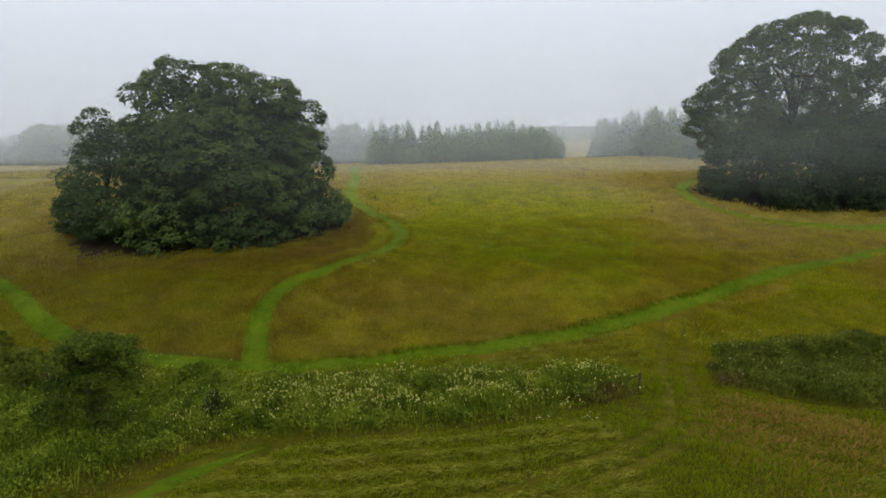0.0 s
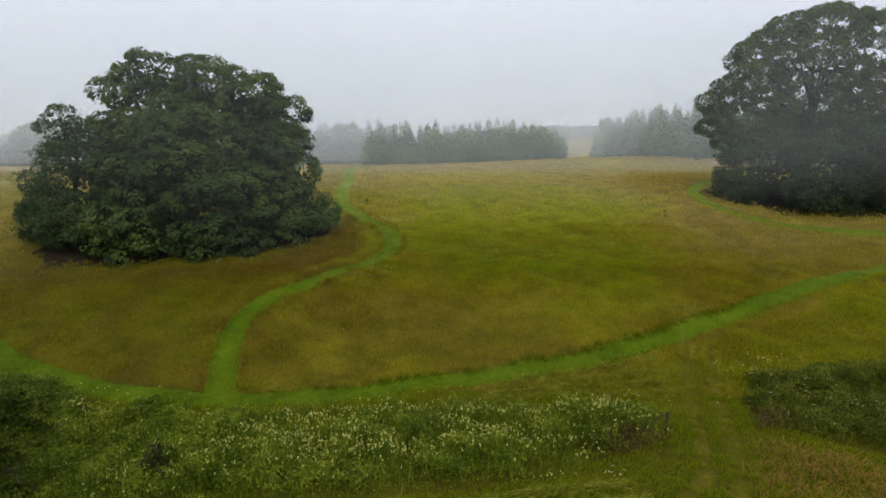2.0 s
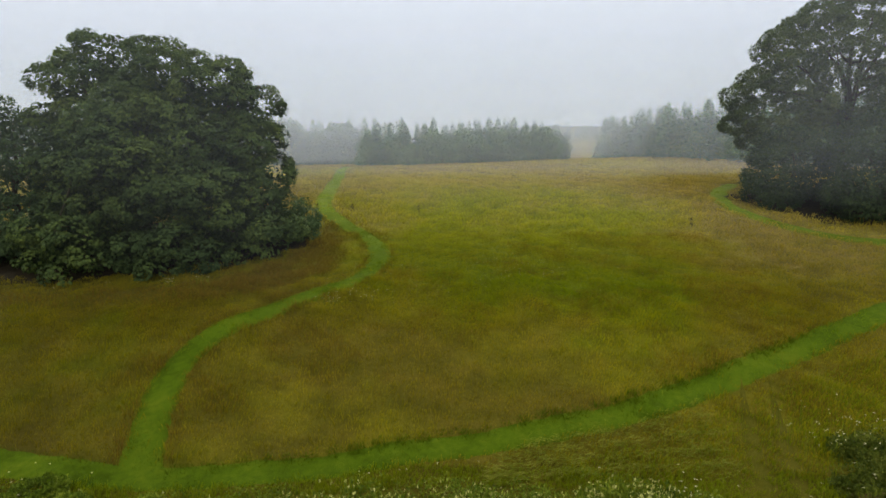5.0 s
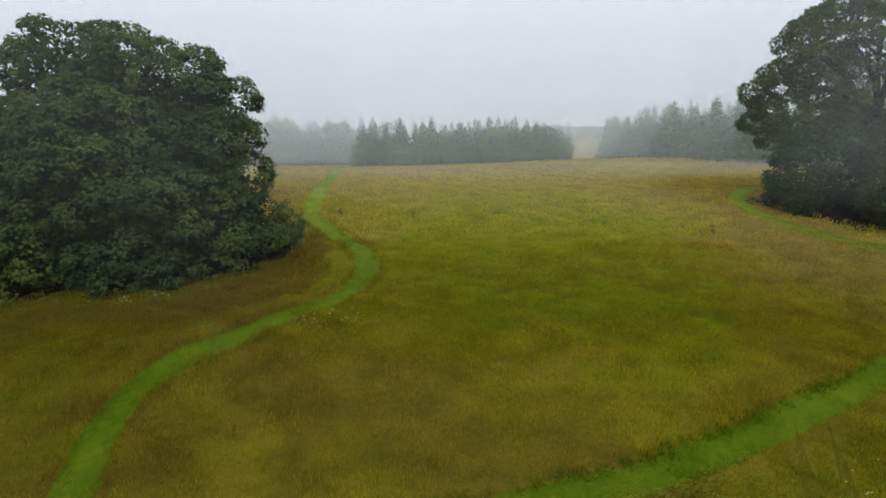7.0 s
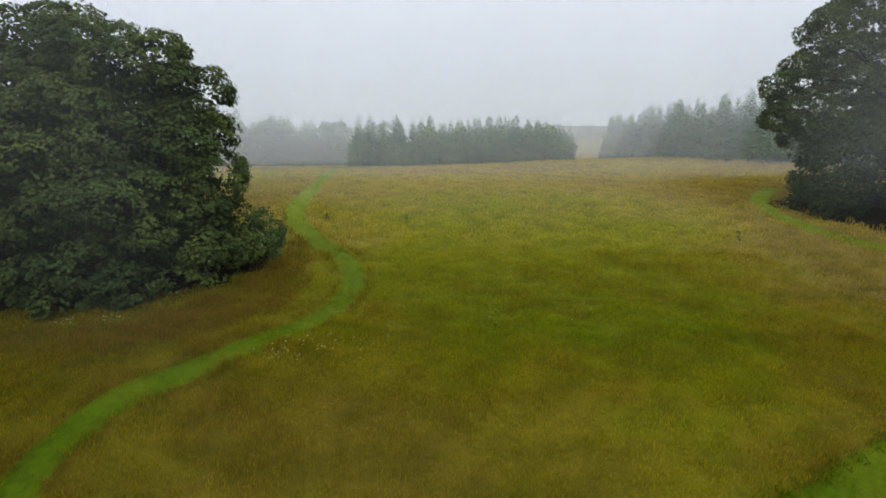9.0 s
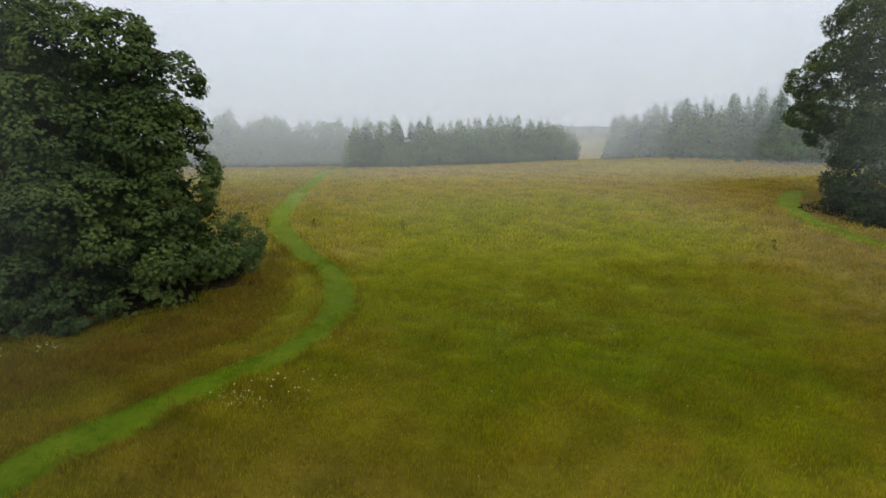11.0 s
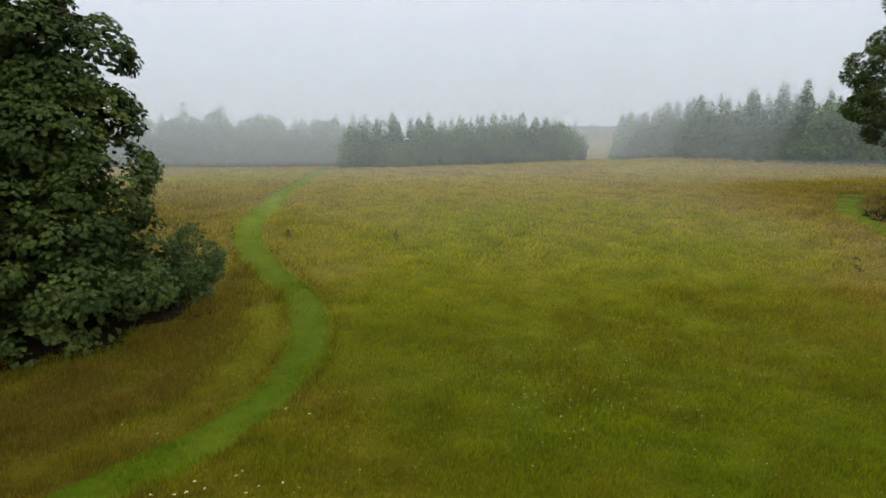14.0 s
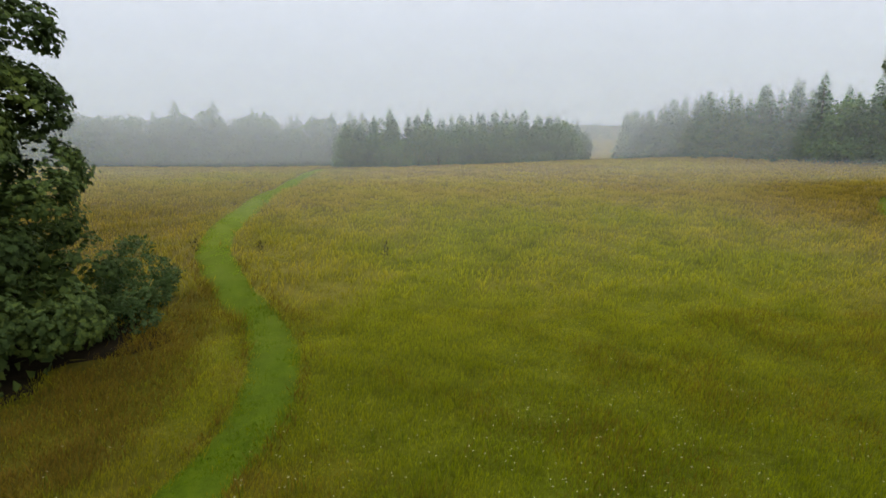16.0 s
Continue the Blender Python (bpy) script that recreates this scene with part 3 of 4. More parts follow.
# the oak clump beside the other path
tree("oak_tree", "large open-crowned oak with sky showing through the top", "tree", 53, 88,
     [(53.5, 88, 25.8, 10.2, 8.8, 9.2), (43.8, 87, 20.8, 7.2, 6.2, 6.4), (63, 88, 22.4, 7.4, 7, 6.4), (47.4, 87, 27.8, 6.8, 6.2, 5.8), (58.2, 87, 28.6, 6.6, 6, 5.8), (69.5, 88, 17.5, 6, 6, 6.2), (43.6, 86, 24.2, 5.6, 5.2, 4.9)],
     M_OAK, "clumps", 0.86, 19, 0.95, 0.26, 0.6, 0.25, 0.45, 14)
for bx, by, lob, lab in (
        (41.5, 80, [(41.8, 80.5, 13.2, 5.2, 5, 4.8), (39.0, 79, 10.8, 3.4, 3.6, 3.6)], "dark leafy thicket tree under the oak"),
        (49, 76, [(49, 76.5, 13.2, 7, 5.8, 6.0), (46, 73.5, 9.8, 5, 3.6, 3.4)], "broad dark understorey tree under the oak"),
        (58.5, 78, [(58.5, 78, 14, 7, 6, 6.4), (55, 74, 10, 5, 4, 3.6)], "dark spreading understorey tree beside the oak"),
        (68, 80, [(68, 80, 13.4, 6.4, 6, 5.6)], "dark rounded understorey tree beside the oak")):
    tree("understorey_tree", lab, "tree", bx, by, lob, M_UNDER, "spray", 1.15, 30, 1.05, 0.28, 0.22, 0.9, 0.7, 6, 0.2, "understorey trees")


# ---- the woods in the mist ----
def spruce(height, spread):
    """Mesh arrays of a spruce: trunk, and whorls of drooping boughs with side twigs."""
    tr = tube(np.stack([np.zeros(8), np.zeros(8), np.linspace(0, height, 8)], 1), np.linspace(0.16, 0.015, 8) * height / 12, 6)
    P, D, L = [], [], []
    z = height * 0.04
    while z < height * 0.985:
        k = 1 - z / height
        R = spread * (0.02 + 0.98 * k ** 0.85) * rng.uniform(0.78, 1.18)
        for a in rng.uniform(0, 2 * np.pi) + np.arange(6) * 1.047:
            a += rng.normal(0, 0.15)
            r = R * rng.uniform(0.7, 1.12)
            way = np.array([math.cos(a), math.sin(a), 0.0])
            for q in np.linspace(0.3, 1.0, 3):
                P.append(way * r * q * 0.85 + np.array([0, 0, z - 0.28 * r * q + 0.12 * r * q * q]))
                D.append(way + rng.normal(0, 0.55, 3) + np.array([0, 0, -0.22]))
                L.append(r * 0.52 * (1.15 - 0.45 * q) + 0.10)
        z += 0.55 * (0.55 + 0.8 * k)
    P, D, L = np.array(P), np.array(D), np.array(L)
    return tr, kites(P, D, np.array([[0, 0, 1.0]]) + 0.5 * unit(len(P)), L, L * 0.8)


def broadleaf(height, spread):
    """Mesh arrays of a wood-edge broadleaf tree."""
    lobes = [(0, 0, height * 0.56, spread, spread, height * 0.36), (spread * 0.5, 0.2, height * 0.38, spread * 0.7, spread * 0.7, height * 0.30), (-spread * 0.5, -0.3, height * 0.34, spread * 0.75, spread * 0.7, height * 0.30), (0.3, -spread * 0.4, height * 0.74, spread * 0.6, spread * 0.6, height * 0.24)]
    tr = limbs((0, 0, -0.3), (0, 0, height * 0.7), [(l[0], l[1], l[2] + 1) for l in lobes], height * 0.02)
    P, N = [], []
    for cx, cy, cz, rx, ry, rz in lobes:
        d = unit(27)
        P.append(np.array([cx, cy, cz]) + d * np.array([rx, ry, rz]) * rng.uniform(0.75, 1.02, 27)[:, None])
        N.append(d)
    P, N = np.vstack(P), np.vstack(N)
    ok = P[:, 2] > 0.2
    p, nor, d = boughs_to_leaves(P[ok], N[ok], 14, spread * 0.30)
    return tr, sprays(p, nor, d, 0.62, 1, 0.75)


def wood_tree(kind_of, height, spread, i):
    if kind_of == "spruce":
        (tv, tf), (cv, cf) = spruce(height, spread)
        root = thing("spruce_tree", -300 + 14 * i, -60, 0, "dark green spruce with drooping boughs, standing in mist", "tree", "trees of the woods")
        mat = M_SPRUCE
    else:
        (tv, tf), (cv, cf) = broadleaf(height, spread)
        root = thing("broadleaf_tree", -300 + 14 * i, -90, 0, "round-headed broadleaf tree of the wood edge in mist", "tree", "trees of the woods")
        mat = M_WOOD_L
    a = new("trunk", mesh_np("trunk", tv, tf, M_BARK, True))
    b = new("crown", mesh_np("crown", cv, cf, mat))
    a.parent = b.parent = root
    return root


spruces = [wood_tree("spruce", 12.5, s, i) for i, s in enumerate((3.9, 3.4, 4.3, 3.6))]
broads = [wood_tree("broad", 10, s, i) for i, s in enumerate((3.4, 3.9, 3.0))]
used = set()


def plant(kinds, x, y, height):
    src = kinds[int(rng.integers(len(kinds)))]
    base = 12.5 if src in spruces else 10.0
    k = height / base
    m = pose(x, y, float(ground_z(x, y)) - 0.1, rng.normal(0, 1.2), rng.normal(0, 1.2), rng.uniform(0, 360)) @ Matrix.Diagonal((k * rng.uniform(0.9, 1.15), k * rng.uniform(0.9, 1.15), k, 1))
    if src.name not in used:
        used.add(src.name)
        src.matrix_basis = m
        return src
    s = src.scale.copy()
    src.scale = (1, 1, 1)
    ob = copy_thing(src, m)
    src.scale = s
    return ob


def belt(line, depth, spacing, kinds_front, kinds_back, h_front, h_back, edge=0.0):
    """Rows of trees behind a line: low broad edge in front, taller trees behind."""
    c = dense(line, spacing)
    if edge:
        for x, y in dense(line, spacing * 0.75):
            plant(broads, x + rng.normal(0, 0.6), y - 2.2 + rng.normal(0, 0.6), edge * rng.uniform(0.75, 1.25))
    rows = max(1, int(depth / spacing))
    for r in range(rows):
        for x, y in c:
            x2, y2 = x + rng.normal(0, spacing * 0.3), y + r * spacing + rng.normal(0, spacing * 0.3)
            front = r == 0
            h = rng.uniform(*(h_front if front else h_back))
            plant(kinds_front if front else kinds_back, x2, y2, h)


belt([(-20.5, 174), (-2, 176), (14, 182), (31, 192), (40, 202)], 8.4, 2.8, spruces + broads, spruces, (8, 11), (10, 13.4), 6.0)
belt([(64, 236), (66, 215), (69, 190), (73, 165), (80, 145), (92, 128), (108, 118)], 9.9, 3.3, spruces + broads, spruces, (8.5, 12), (13.4, 17.6), 7.0)
belt([(-165, 232), (-140, 228), (-115, 226), (-90, 228), (-62, 232), (-40, 236), (-22, 240)], 9, 4.5, broads, broads + spruces, (14, 17), (15.5, 19.5), 9)
belt([(-330, 292), (-250, 300), (-165, 306)], 8, 8, broads, broads, (12, 17), (14, 19), 8)
belt([(175, 335), (210, 328), (240, 320), (320, 310)], 24, 12, broads + spruces, spruces, (12, 16), (13, 18))
belt([(30, 335), (80, 335), (140, 332)], 14, 7, broads + spruces, spruces, (4, 9), (5, 11))

for x, y in dense([(-15, 179), (-2, 181), (14, 187), (30, 196)], 3.4):
    plant(spruces, x + rng.normal(0, 1.2), y + rng.normal(0, 1), rng.uniform(11.8, 14.4))

for x, y, h in ((-84.6, 230, 22.5), (-71.3, 229, 22.0), (-117, 227, 20), (-60, 231, 20)):
    plant(spruces, x, y, h)
plant(broads, 63, 330, 9)

# ---- drifting mist ----
def mist_bank(xs, ys, thick):
    """An upright bank of thin mist over a line on the ground; thick gives its amount by place and height."""
    hz = np.concatenate([np.linspace(-0.5, 12, 14), np.linspace(14, 260, 50)])
    X, H = np.meshgrid(xs, hz)
    Y = np.meshgrid(ys, hz)[0]
    k = len(xs)
    i, j = np.meshgrid(np.arange(len(hz) - 1), np.arange(k - 1), indexing="ij")
    f = np.stack([i * k + j, i * k + j + 1, (i + 1) * k + j + 1, (i + 1) * k + j], -1).reshape(-1, 4)
    me = mesh_np("mist", np.stack([X, Y, ground_z(X, Y) + H], -1).reshape(-1, 3), f, M_MIST, True)
    att = me.attributes.new("mist_amount", "FLOAT", "POINT")
    att.data.foreach_set("value", (thick(X, Y, H) * np.exp(-(np.maximum(H - 10, 0) / 42.0) ** 2)).ravel().astype(np.float32))
    tagged(new("backdrop_mist", me), "thin drifting bank of pale morning mist", "mist", "mist banks", "structure")


for y0, dens, lo in ((124, 0.13, 4), (158, 0.15, 4), (196, 0.175, 5), (222, 0.155, 6), (262, 0.19, 6), (312, 0.19, 7)):
    xs = np.linspace(-700, 700, 141)
    mist_bank(xs, y0 + 2.5 * np.sin(xs * 0.05 + y0) + 1.2 * np.sin(xs * 0.13), lambda X, Y, H: 0.004 + dens * smooth(H, 0.0, lo * 0.5) * (0.88 + 0.30 * smooth(H, 3, 14)))
# banks before the two clumps, thinning out towards the open middle of the meadow
xs = np.linspace(19, 140, 61)
mist_bank(xs, 62 + 0.18 * (xs - 19), lambda X, Y, H: 0.092 * smooth(X, 19, 35) * smooth(H, 2, 10))
xs = np.linspace(-110, -2, 60)
mist_bank(xs, 37 - 0.46 * (xs + 2), lambda X, Y, H: 0.042 * (1 - smooth(X, -9, -2.5)) * smooth(H, 4, 16))

# low mist lying over the meadow, thicker towards the woods
mx_, my_ = np.linspace(-320, 320, 161), np.linspace(56, 172, 59)
X, Y = np.meshgrid(mx_, my_)
Z = ground_z(X, Y) + 1.1
k = len(mx_)
i, j = np.meshgrid(np.arange(len(my_) - 1), np.arange(k - 1), indexing="ij")
f = np.stack([i * k + j, i * k + j + 1, (i + 1) * k + j + 1, (i + 1) * k + j], -1).reshape(-1, 4)
me = mesh_np("mist", np.stack([X, Y, Z], -1).reshape(-1, 3), f, M_MIST, True)
att = me.attributes.new("mist_amount", "FLOAT", "POINT")
open_land = smooth(np.hypot((X + 27) / 21, (Y - 64) / 15), 1.0, 1.5) * smooth(np.hypot((X - 56) / 25, (Y - 82) / 19), 1.0, 1.4)
den = np.minimum(0.0030 * np.maximum(Y - 67, 0), 0.11) * (1 - smooth(Y, 128, 171)) * open_land
att.data.foreach_set("value", den.ravel().astype(np.float32))
tagged(new("backdrop_mist", me), "low blanket of thin mist lying over the meadow", "mist", "mist banks", "structure")

# dark discs under the clumps, their shade put into the ground colour
M_CLUMP_SHADE = rough_material("clump_shade", [(0.3, (0.012, 0.010, 0.006)), (0.7, (0.045, 0.034, 0.018))], 1.5, bump_scale=12)
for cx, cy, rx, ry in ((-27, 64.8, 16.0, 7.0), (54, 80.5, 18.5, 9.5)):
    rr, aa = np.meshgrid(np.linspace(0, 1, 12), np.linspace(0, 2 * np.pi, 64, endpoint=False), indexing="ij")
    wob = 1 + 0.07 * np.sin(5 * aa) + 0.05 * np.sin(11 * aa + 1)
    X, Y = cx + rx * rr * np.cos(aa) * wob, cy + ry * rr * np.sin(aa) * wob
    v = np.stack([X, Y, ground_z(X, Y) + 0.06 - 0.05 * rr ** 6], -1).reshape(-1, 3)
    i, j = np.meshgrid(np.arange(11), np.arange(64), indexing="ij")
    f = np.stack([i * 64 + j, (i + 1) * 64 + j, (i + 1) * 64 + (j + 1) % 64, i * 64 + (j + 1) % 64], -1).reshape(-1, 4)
    tagged(new("clump_shade", mesh_np("clump_shade", v, f, M_CLUMP_SHADE, True)), "dark brown ground patch painted as shade under the trees", "leaf litter", kind="structure")
CLUMPS = ((-27, 64.8, 15.2, 6.4), (54, 80.5, 17.6, 8.8))


# ---- rough grass ----
def in_poly(x, y, poly):
    inside = np.zeros(len(x), bool)
    q = poly[-1]
    for p in poly:
        c = ((p[1] > y) != (q[1] > y)) & (x < (q[0] - p[0]) * (y - p[1]) / (q[1] - p[1] + 1e-12) + p[0])
        inside ^= c
        q = p
    return inside


THICKET = [(-40, 40.5), (-30, 40.0), (-20, 36.0), (-12, 34.2), (-3, 34.8), (4.3, 35.2), (11.6, 34.6), (11.8, 31.5), (8, 29.6), (4.9, 27.6), (-2.4, 26.2), (-9, 25.6), (-12.2, 24.3), (-13.6, 21.8), (-15.6, 19), (-20, 16), (-40, 16)]
STRAW = [(14.6, 31.6), (17.2, 32.0), (20, 29.8), (26, 28.4), (36, 27.5), (36, 14), (16, 14), (11.5, 24)]
RUST = [(-34, 52.0), (-24, 50.6), (-14.5, 50.6), (-8.2, 55), (-6.9, 62), (-9.0, 69), (-11, 72), (-12, 66), (-14, 60), (-18, 56), (-30, 56), (-42, 60), (-46, 58)]
MOUND = [(17.6, 36.4), (17.2, 33.2), (19.6, 30.8), (25, 29.4), (34, 29), (46, 32), (44, 42), (33, 40.6), (25.6, 39.8), (20, 38.6)]


def grass(x0, x1, y0, y1, per_m2, h, w, keep, lean=0.25):
    n = int((x1 - x0) * (y1 - y0) * per_m2)
    x, y = rng.uniform(x0, x1, n), rng.uniform(y0, y1, n)
    ok = keep(x, y)
    x, y = x[ok], y[ok]
    n = len(x)
    hh = h * rng.uniform(0.55, 1.25, n) * (0.85 + 0.30 * np.sin(x * 0.9 + 2 * np.sin(y * 0.5)) * np.sin(y * 0.8 + x * 0.3) + 0.28 * np.sin(x * 2.1 + 1.5 * np.sin(y * 1.3)) * np.sin(y * 2.6 - 0.6 * x))
    a = rng.uniform(0, 2 * np.pi, n)
    side = np.stack([np.cos(a), np.sin(a), 0 * a], 1) * (w * rng.uniform(0.6, 1.4, n))[:, None] * 0.5
    root = np.stack([x, y, ground_z(x, y) - 0.03], 1)
    way = np.stack([rng.normal(0.12, lean, n) * hh, rng.normal(0, lean, n) * hh, hh], 1)
    v = np.stack([root, root + 0.66 * way + side, root + way, root + 0.66 * way - side], 1).reshape(-1, 3)
    return v, np.arange(4 * n).reshape(-1, 4)


def grass_object(name, label, chunks, mat):
    v, f = join(chunks)
    me = mesh_np(name, v, f, mat)
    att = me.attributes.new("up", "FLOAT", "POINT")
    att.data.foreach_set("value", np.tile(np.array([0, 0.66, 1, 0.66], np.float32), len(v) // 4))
    return tagged(new(name, me), label, "grass", kind="stuff")


def edge_fade(x, y, poly):
    """0 at the rim of an outline to 1 some way inside."""
    rim = dense(list(poly) + [poly[0]], 0.5)
    return smooth(distance_to(x, y, [rim]) + 0.35 * np.sin(1.7 * x) * np.sin(1.3 * y), 0.1, 1.6)


def off_paths(x, y):
    return (distance_to(x, y, way_points) > 0.85 + 0.006 * np.maximum(y - 66, 0) + 0.15 * rng.normal(size=len(x))) & (distance_to(x, y, ruts) > 0.44 + 0.10 * rng.normal(size=len(x))) & (distance_to(x, y, [c_strip]) > 1.1)


def meadow_keep(x, y):
    for cx, cy, rx, ry in CLUMPS:
        far = np.hypot((x - cx) / rx, (y - cy) / ry) > 1 + 0.05 * np.sin(x * 3)
        x, y = np.where(far, x, 1e6), np.where(far, y, -1e6)
    return off_paths(x, y) & (rng.uniform(0, 1, len(x)) > 0.75 * in_poly(x, y, RUST) * edge_fade(x, y, RUST)) & (y > 36.2 - 0.02 * x) & ~in_poly(x, y, THICKET) & ~in_poly(x, y, MOUND)


near_keep = lambda x, y: meadow_keep(x, y) & (y > 47) & (np.abs(x) < 27) & (y < 68)
mid_keep = lambda x, y: meadow_keep(x, y) & ~((y > 47) & (np.abs(x) < 27) & (y < 68))
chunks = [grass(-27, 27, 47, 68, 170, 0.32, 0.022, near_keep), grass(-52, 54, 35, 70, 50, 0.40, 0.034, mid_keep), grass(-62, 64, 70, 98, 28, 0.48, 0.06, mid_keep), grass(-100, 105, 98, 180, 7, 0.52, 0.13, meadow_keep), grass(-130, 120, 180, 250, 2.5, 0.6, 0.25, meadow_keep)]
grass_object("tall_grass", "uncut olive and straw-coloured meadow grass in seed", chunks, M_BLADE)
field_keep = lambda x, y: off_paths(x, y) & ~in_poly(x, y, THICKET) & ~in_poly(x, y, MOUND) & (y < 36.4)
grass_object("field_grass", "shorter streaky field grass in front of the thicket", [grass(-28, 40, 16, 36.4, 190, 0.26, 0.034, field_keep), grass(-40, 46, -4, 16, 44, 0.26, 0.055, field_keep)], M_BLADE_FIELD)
M_STRAW = blade_material("straw_grass", (0.185, 0.102, 0.040), 0.8, (0.34, 0.25, 0.13), (0.06, 0.05, 0.014))
straw_keep = lambda x, y: off_paths(x, y) & in_poly(x, y, STRAW) & ~in_poly(x, y, MOUND) & (rng.uniform(0.1, 1, len(x)) < edge_fade(x, y, STRAW) * (0.24 + 0.9 * np.exp(-((x - 18.5) / 4) ** 2 - ((y - 28) / 3.5) ** 2)))
grass_object("straw_grass", "dry reddish straw grass lying beside the track", [grass(11, 36, 14, 32.5, 110, 0.42, 0.03, straw_keep, 0.9)], M_STRAW)

# dead grass is rusty; its tint is also darkened for the clump's shade
M_RUST_SHADE = blade_material("rusty_shade_grass", (0.092, 0.054, 0.013), 0.8, (0.24, 0.15, 0.05), (0.022, 0.020, 0.005))
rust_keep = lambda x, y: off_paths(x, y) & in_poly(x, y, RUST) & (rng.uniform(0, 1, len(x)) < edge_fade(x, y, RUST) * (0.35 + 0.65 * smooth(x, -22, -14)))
grass_object("rusty_shade_grass", "rusty brown dead grass and dock, tinted darker for the clump's shade", [grass(-46, -22, 50, 72, 75, 0.50, 0.03, rust_keep, 0.4), grass(-22, -6, 50, 72, 150, 0.46, 0.026, rust_keep, 0.4)], M_RUST_SHADE)

M_SWATH = foliage("cut_grass", (0.070, 0.086, 0.005), (0.150, 0.160, 0.012), (0.255, 0.232, 0.030), 1.4, 0.03, 0.25)


def swath(line, wide, per_m):
    """A low combed row of cut grass lying along a line."""
    c = dense(line, 0.25)
    t = np.gradient(c, axis=0)
    t /= np.linalg.norm(t, axis=1, keepdims=True)
    k = rng.integers(0, len(c), int(len(c) * 0.25 * per_m))
    off = rng.normal(0, wide * 0.4, len(k))
    xy = c[k] + np.stack([t[k, 1], -t[k, 0]], 1) * off[:, None] + rng.normal(0, 0.1, (len(k), 2))
    ok = off_paths(xy[:, 0], xy[:, 1]) & (rng.uniform(0, 1, len(k)) < 0.35 + 0.65 * np.sin(0.21 * k + c[k, 1]) ** 2)
    xy, k, off = xy[ok], k[ok], off[ok]
    n = len(k)
    p = np.stack([xy[:, 0], xy[:, 1], ground_z(xy[:, 0], xy[:, 1]) + 0.16 + 0.16 * np.exp(-(off / (0.4 * wide)) ** 2) * rng.uniform(0.3, 1, n)], 1)
    d = np.concatenate([t[k] * rng.choice([-1, 1], n)[:, None], 0.12 * rng.normal(size=(n, 1))], 1) + 0.45 * unit(n)
    return kites(p, d, unit(n) * 0.5 + np.array([0, 0, 1.0]), rng.uniform(0.22, 0.5, n), 0.035 * np.ones(n))


ROWS_CUT = [[(-11 - 0.6 * q, 24.2 - 1.35 * q), (-4, 25.0 - 1.3 * q), (3, 26.2 - 1.3 * q), (8.5, 27.4 - 1.2 * q)] for q in range(6)]
ROWS_CUT += [[(2.5 + 0.5 * q, 35.5 + 0.62 * q), (6, 35.9 + 0.72 * q), (10, 36.5 + 0.85 * q), (13.8, 36.6 + 1.1 * q)] for q in range(5)]
ROWS_CUT += [[(17.5 + q, 22.0 - 1.6 * q), (23, 22.8 - 1.5 * q), (30, 24.4 - 1.4 * q)] for q in range(4)]
v, f = join([swath(r, 0.5, 110) for r in ROWS_CUT])
tagged(new("cut_grass", mesh_np("cut_grass", v, f, M_SWATH)), "pale rows of cut grass lying combed on the field", "grass", kind="stuff")

M_SEED = blade_material("seed_stalks", (0.105, 0.062, 0.013), 0.75, (0.27, 0.18, 0.05), (0.024, 0.024, 0.003))
seed_keep = lambda x, y: meadow_keep(x, y) & (rng.uniform(0, 1, len(x)) < smooth(np.sin(0.42 * x + 1.3 * np.sin(0.31 * y)) * np.sin(0.55 * y + 0.2 * x) + 0.55 * np.sin(1.7 * x + y) * np.sin(1.5 * y) + 0.5 * smooth(x, 8, 20), 0.05, 0.9))
grass_object("seed_stalks", "reddish brown seeding stalks standing among the meadow grass", [grass(-20, 26, 40, 68, 85, 0.46, 0.016, seed_keep)], M_SEED)


# tussocks carry the shadow line beside the winding path in their dark tint
def rim_keep(x, y):
    d = distance_to(x, y, [way_points[0]])
    return (d > 0.95) & (d < 1.45) & (rng.uniform(0, 1, len(x)) < 0.5 + 0.5 * np.sin(x * 1.9) * np.sin(y * 1.3))


grass_object("rim_grass", "uncut brown tussocks, dark for the shadow line along the mown path", [grass(-18, -2, 37, 74, 90, 0.5, 0.032, rim_keep, 0.4)], M_RUST_SHADE)

# grass tinted dark for the shadow on the crossing path's upper edge
M_EDGE_SHADE = blade_material("edge_shade_grass", (0.040, 0.068, 0.002), 0.9, (0.10, 0.10, 0.01), (0.016, 0.030, 0.001))
shade_line = way_points[1] + np.array([-0.2, 0.72])
shade_keep = lambda x, y: (distance_to(x, y, [shade_line]) < 0.40 + 0.05 * np.sin(1.3 * x) + 0.10 * rng.normal(size=len(x))) & (distance_to(x, y, way_points[:1]) > 1.0)
grass_object("edge_shade_grass", "grass tinted dark as shade above the crossing path", [grass(-10, 24, 35, 48, 170, 0.24, 0.036, shade_keep, 0.4)], M_EDGE_SHADE)

mown_keep = lambda x, y: (distance_to(x, y, way_points) < 0.95) | (distance_to(x, y, [c_strip]) < 1.0)
v, f = join([grass(-20, 14, 35, 45, 150, 0.11, 0.03, mown_keep), grass(-60, -20, 35, 66, 110, 0.12, 0.035, mown_keep), grass(-16, -8, 17, 26, 150, 0.09, 0.03, mown_keep)])
tagged(new("mown_blades", mesh_np("mown_blades", v, f, M_MOWN_LOW)), "darker mown grass blades in the valley", "grass", kind="stuff")
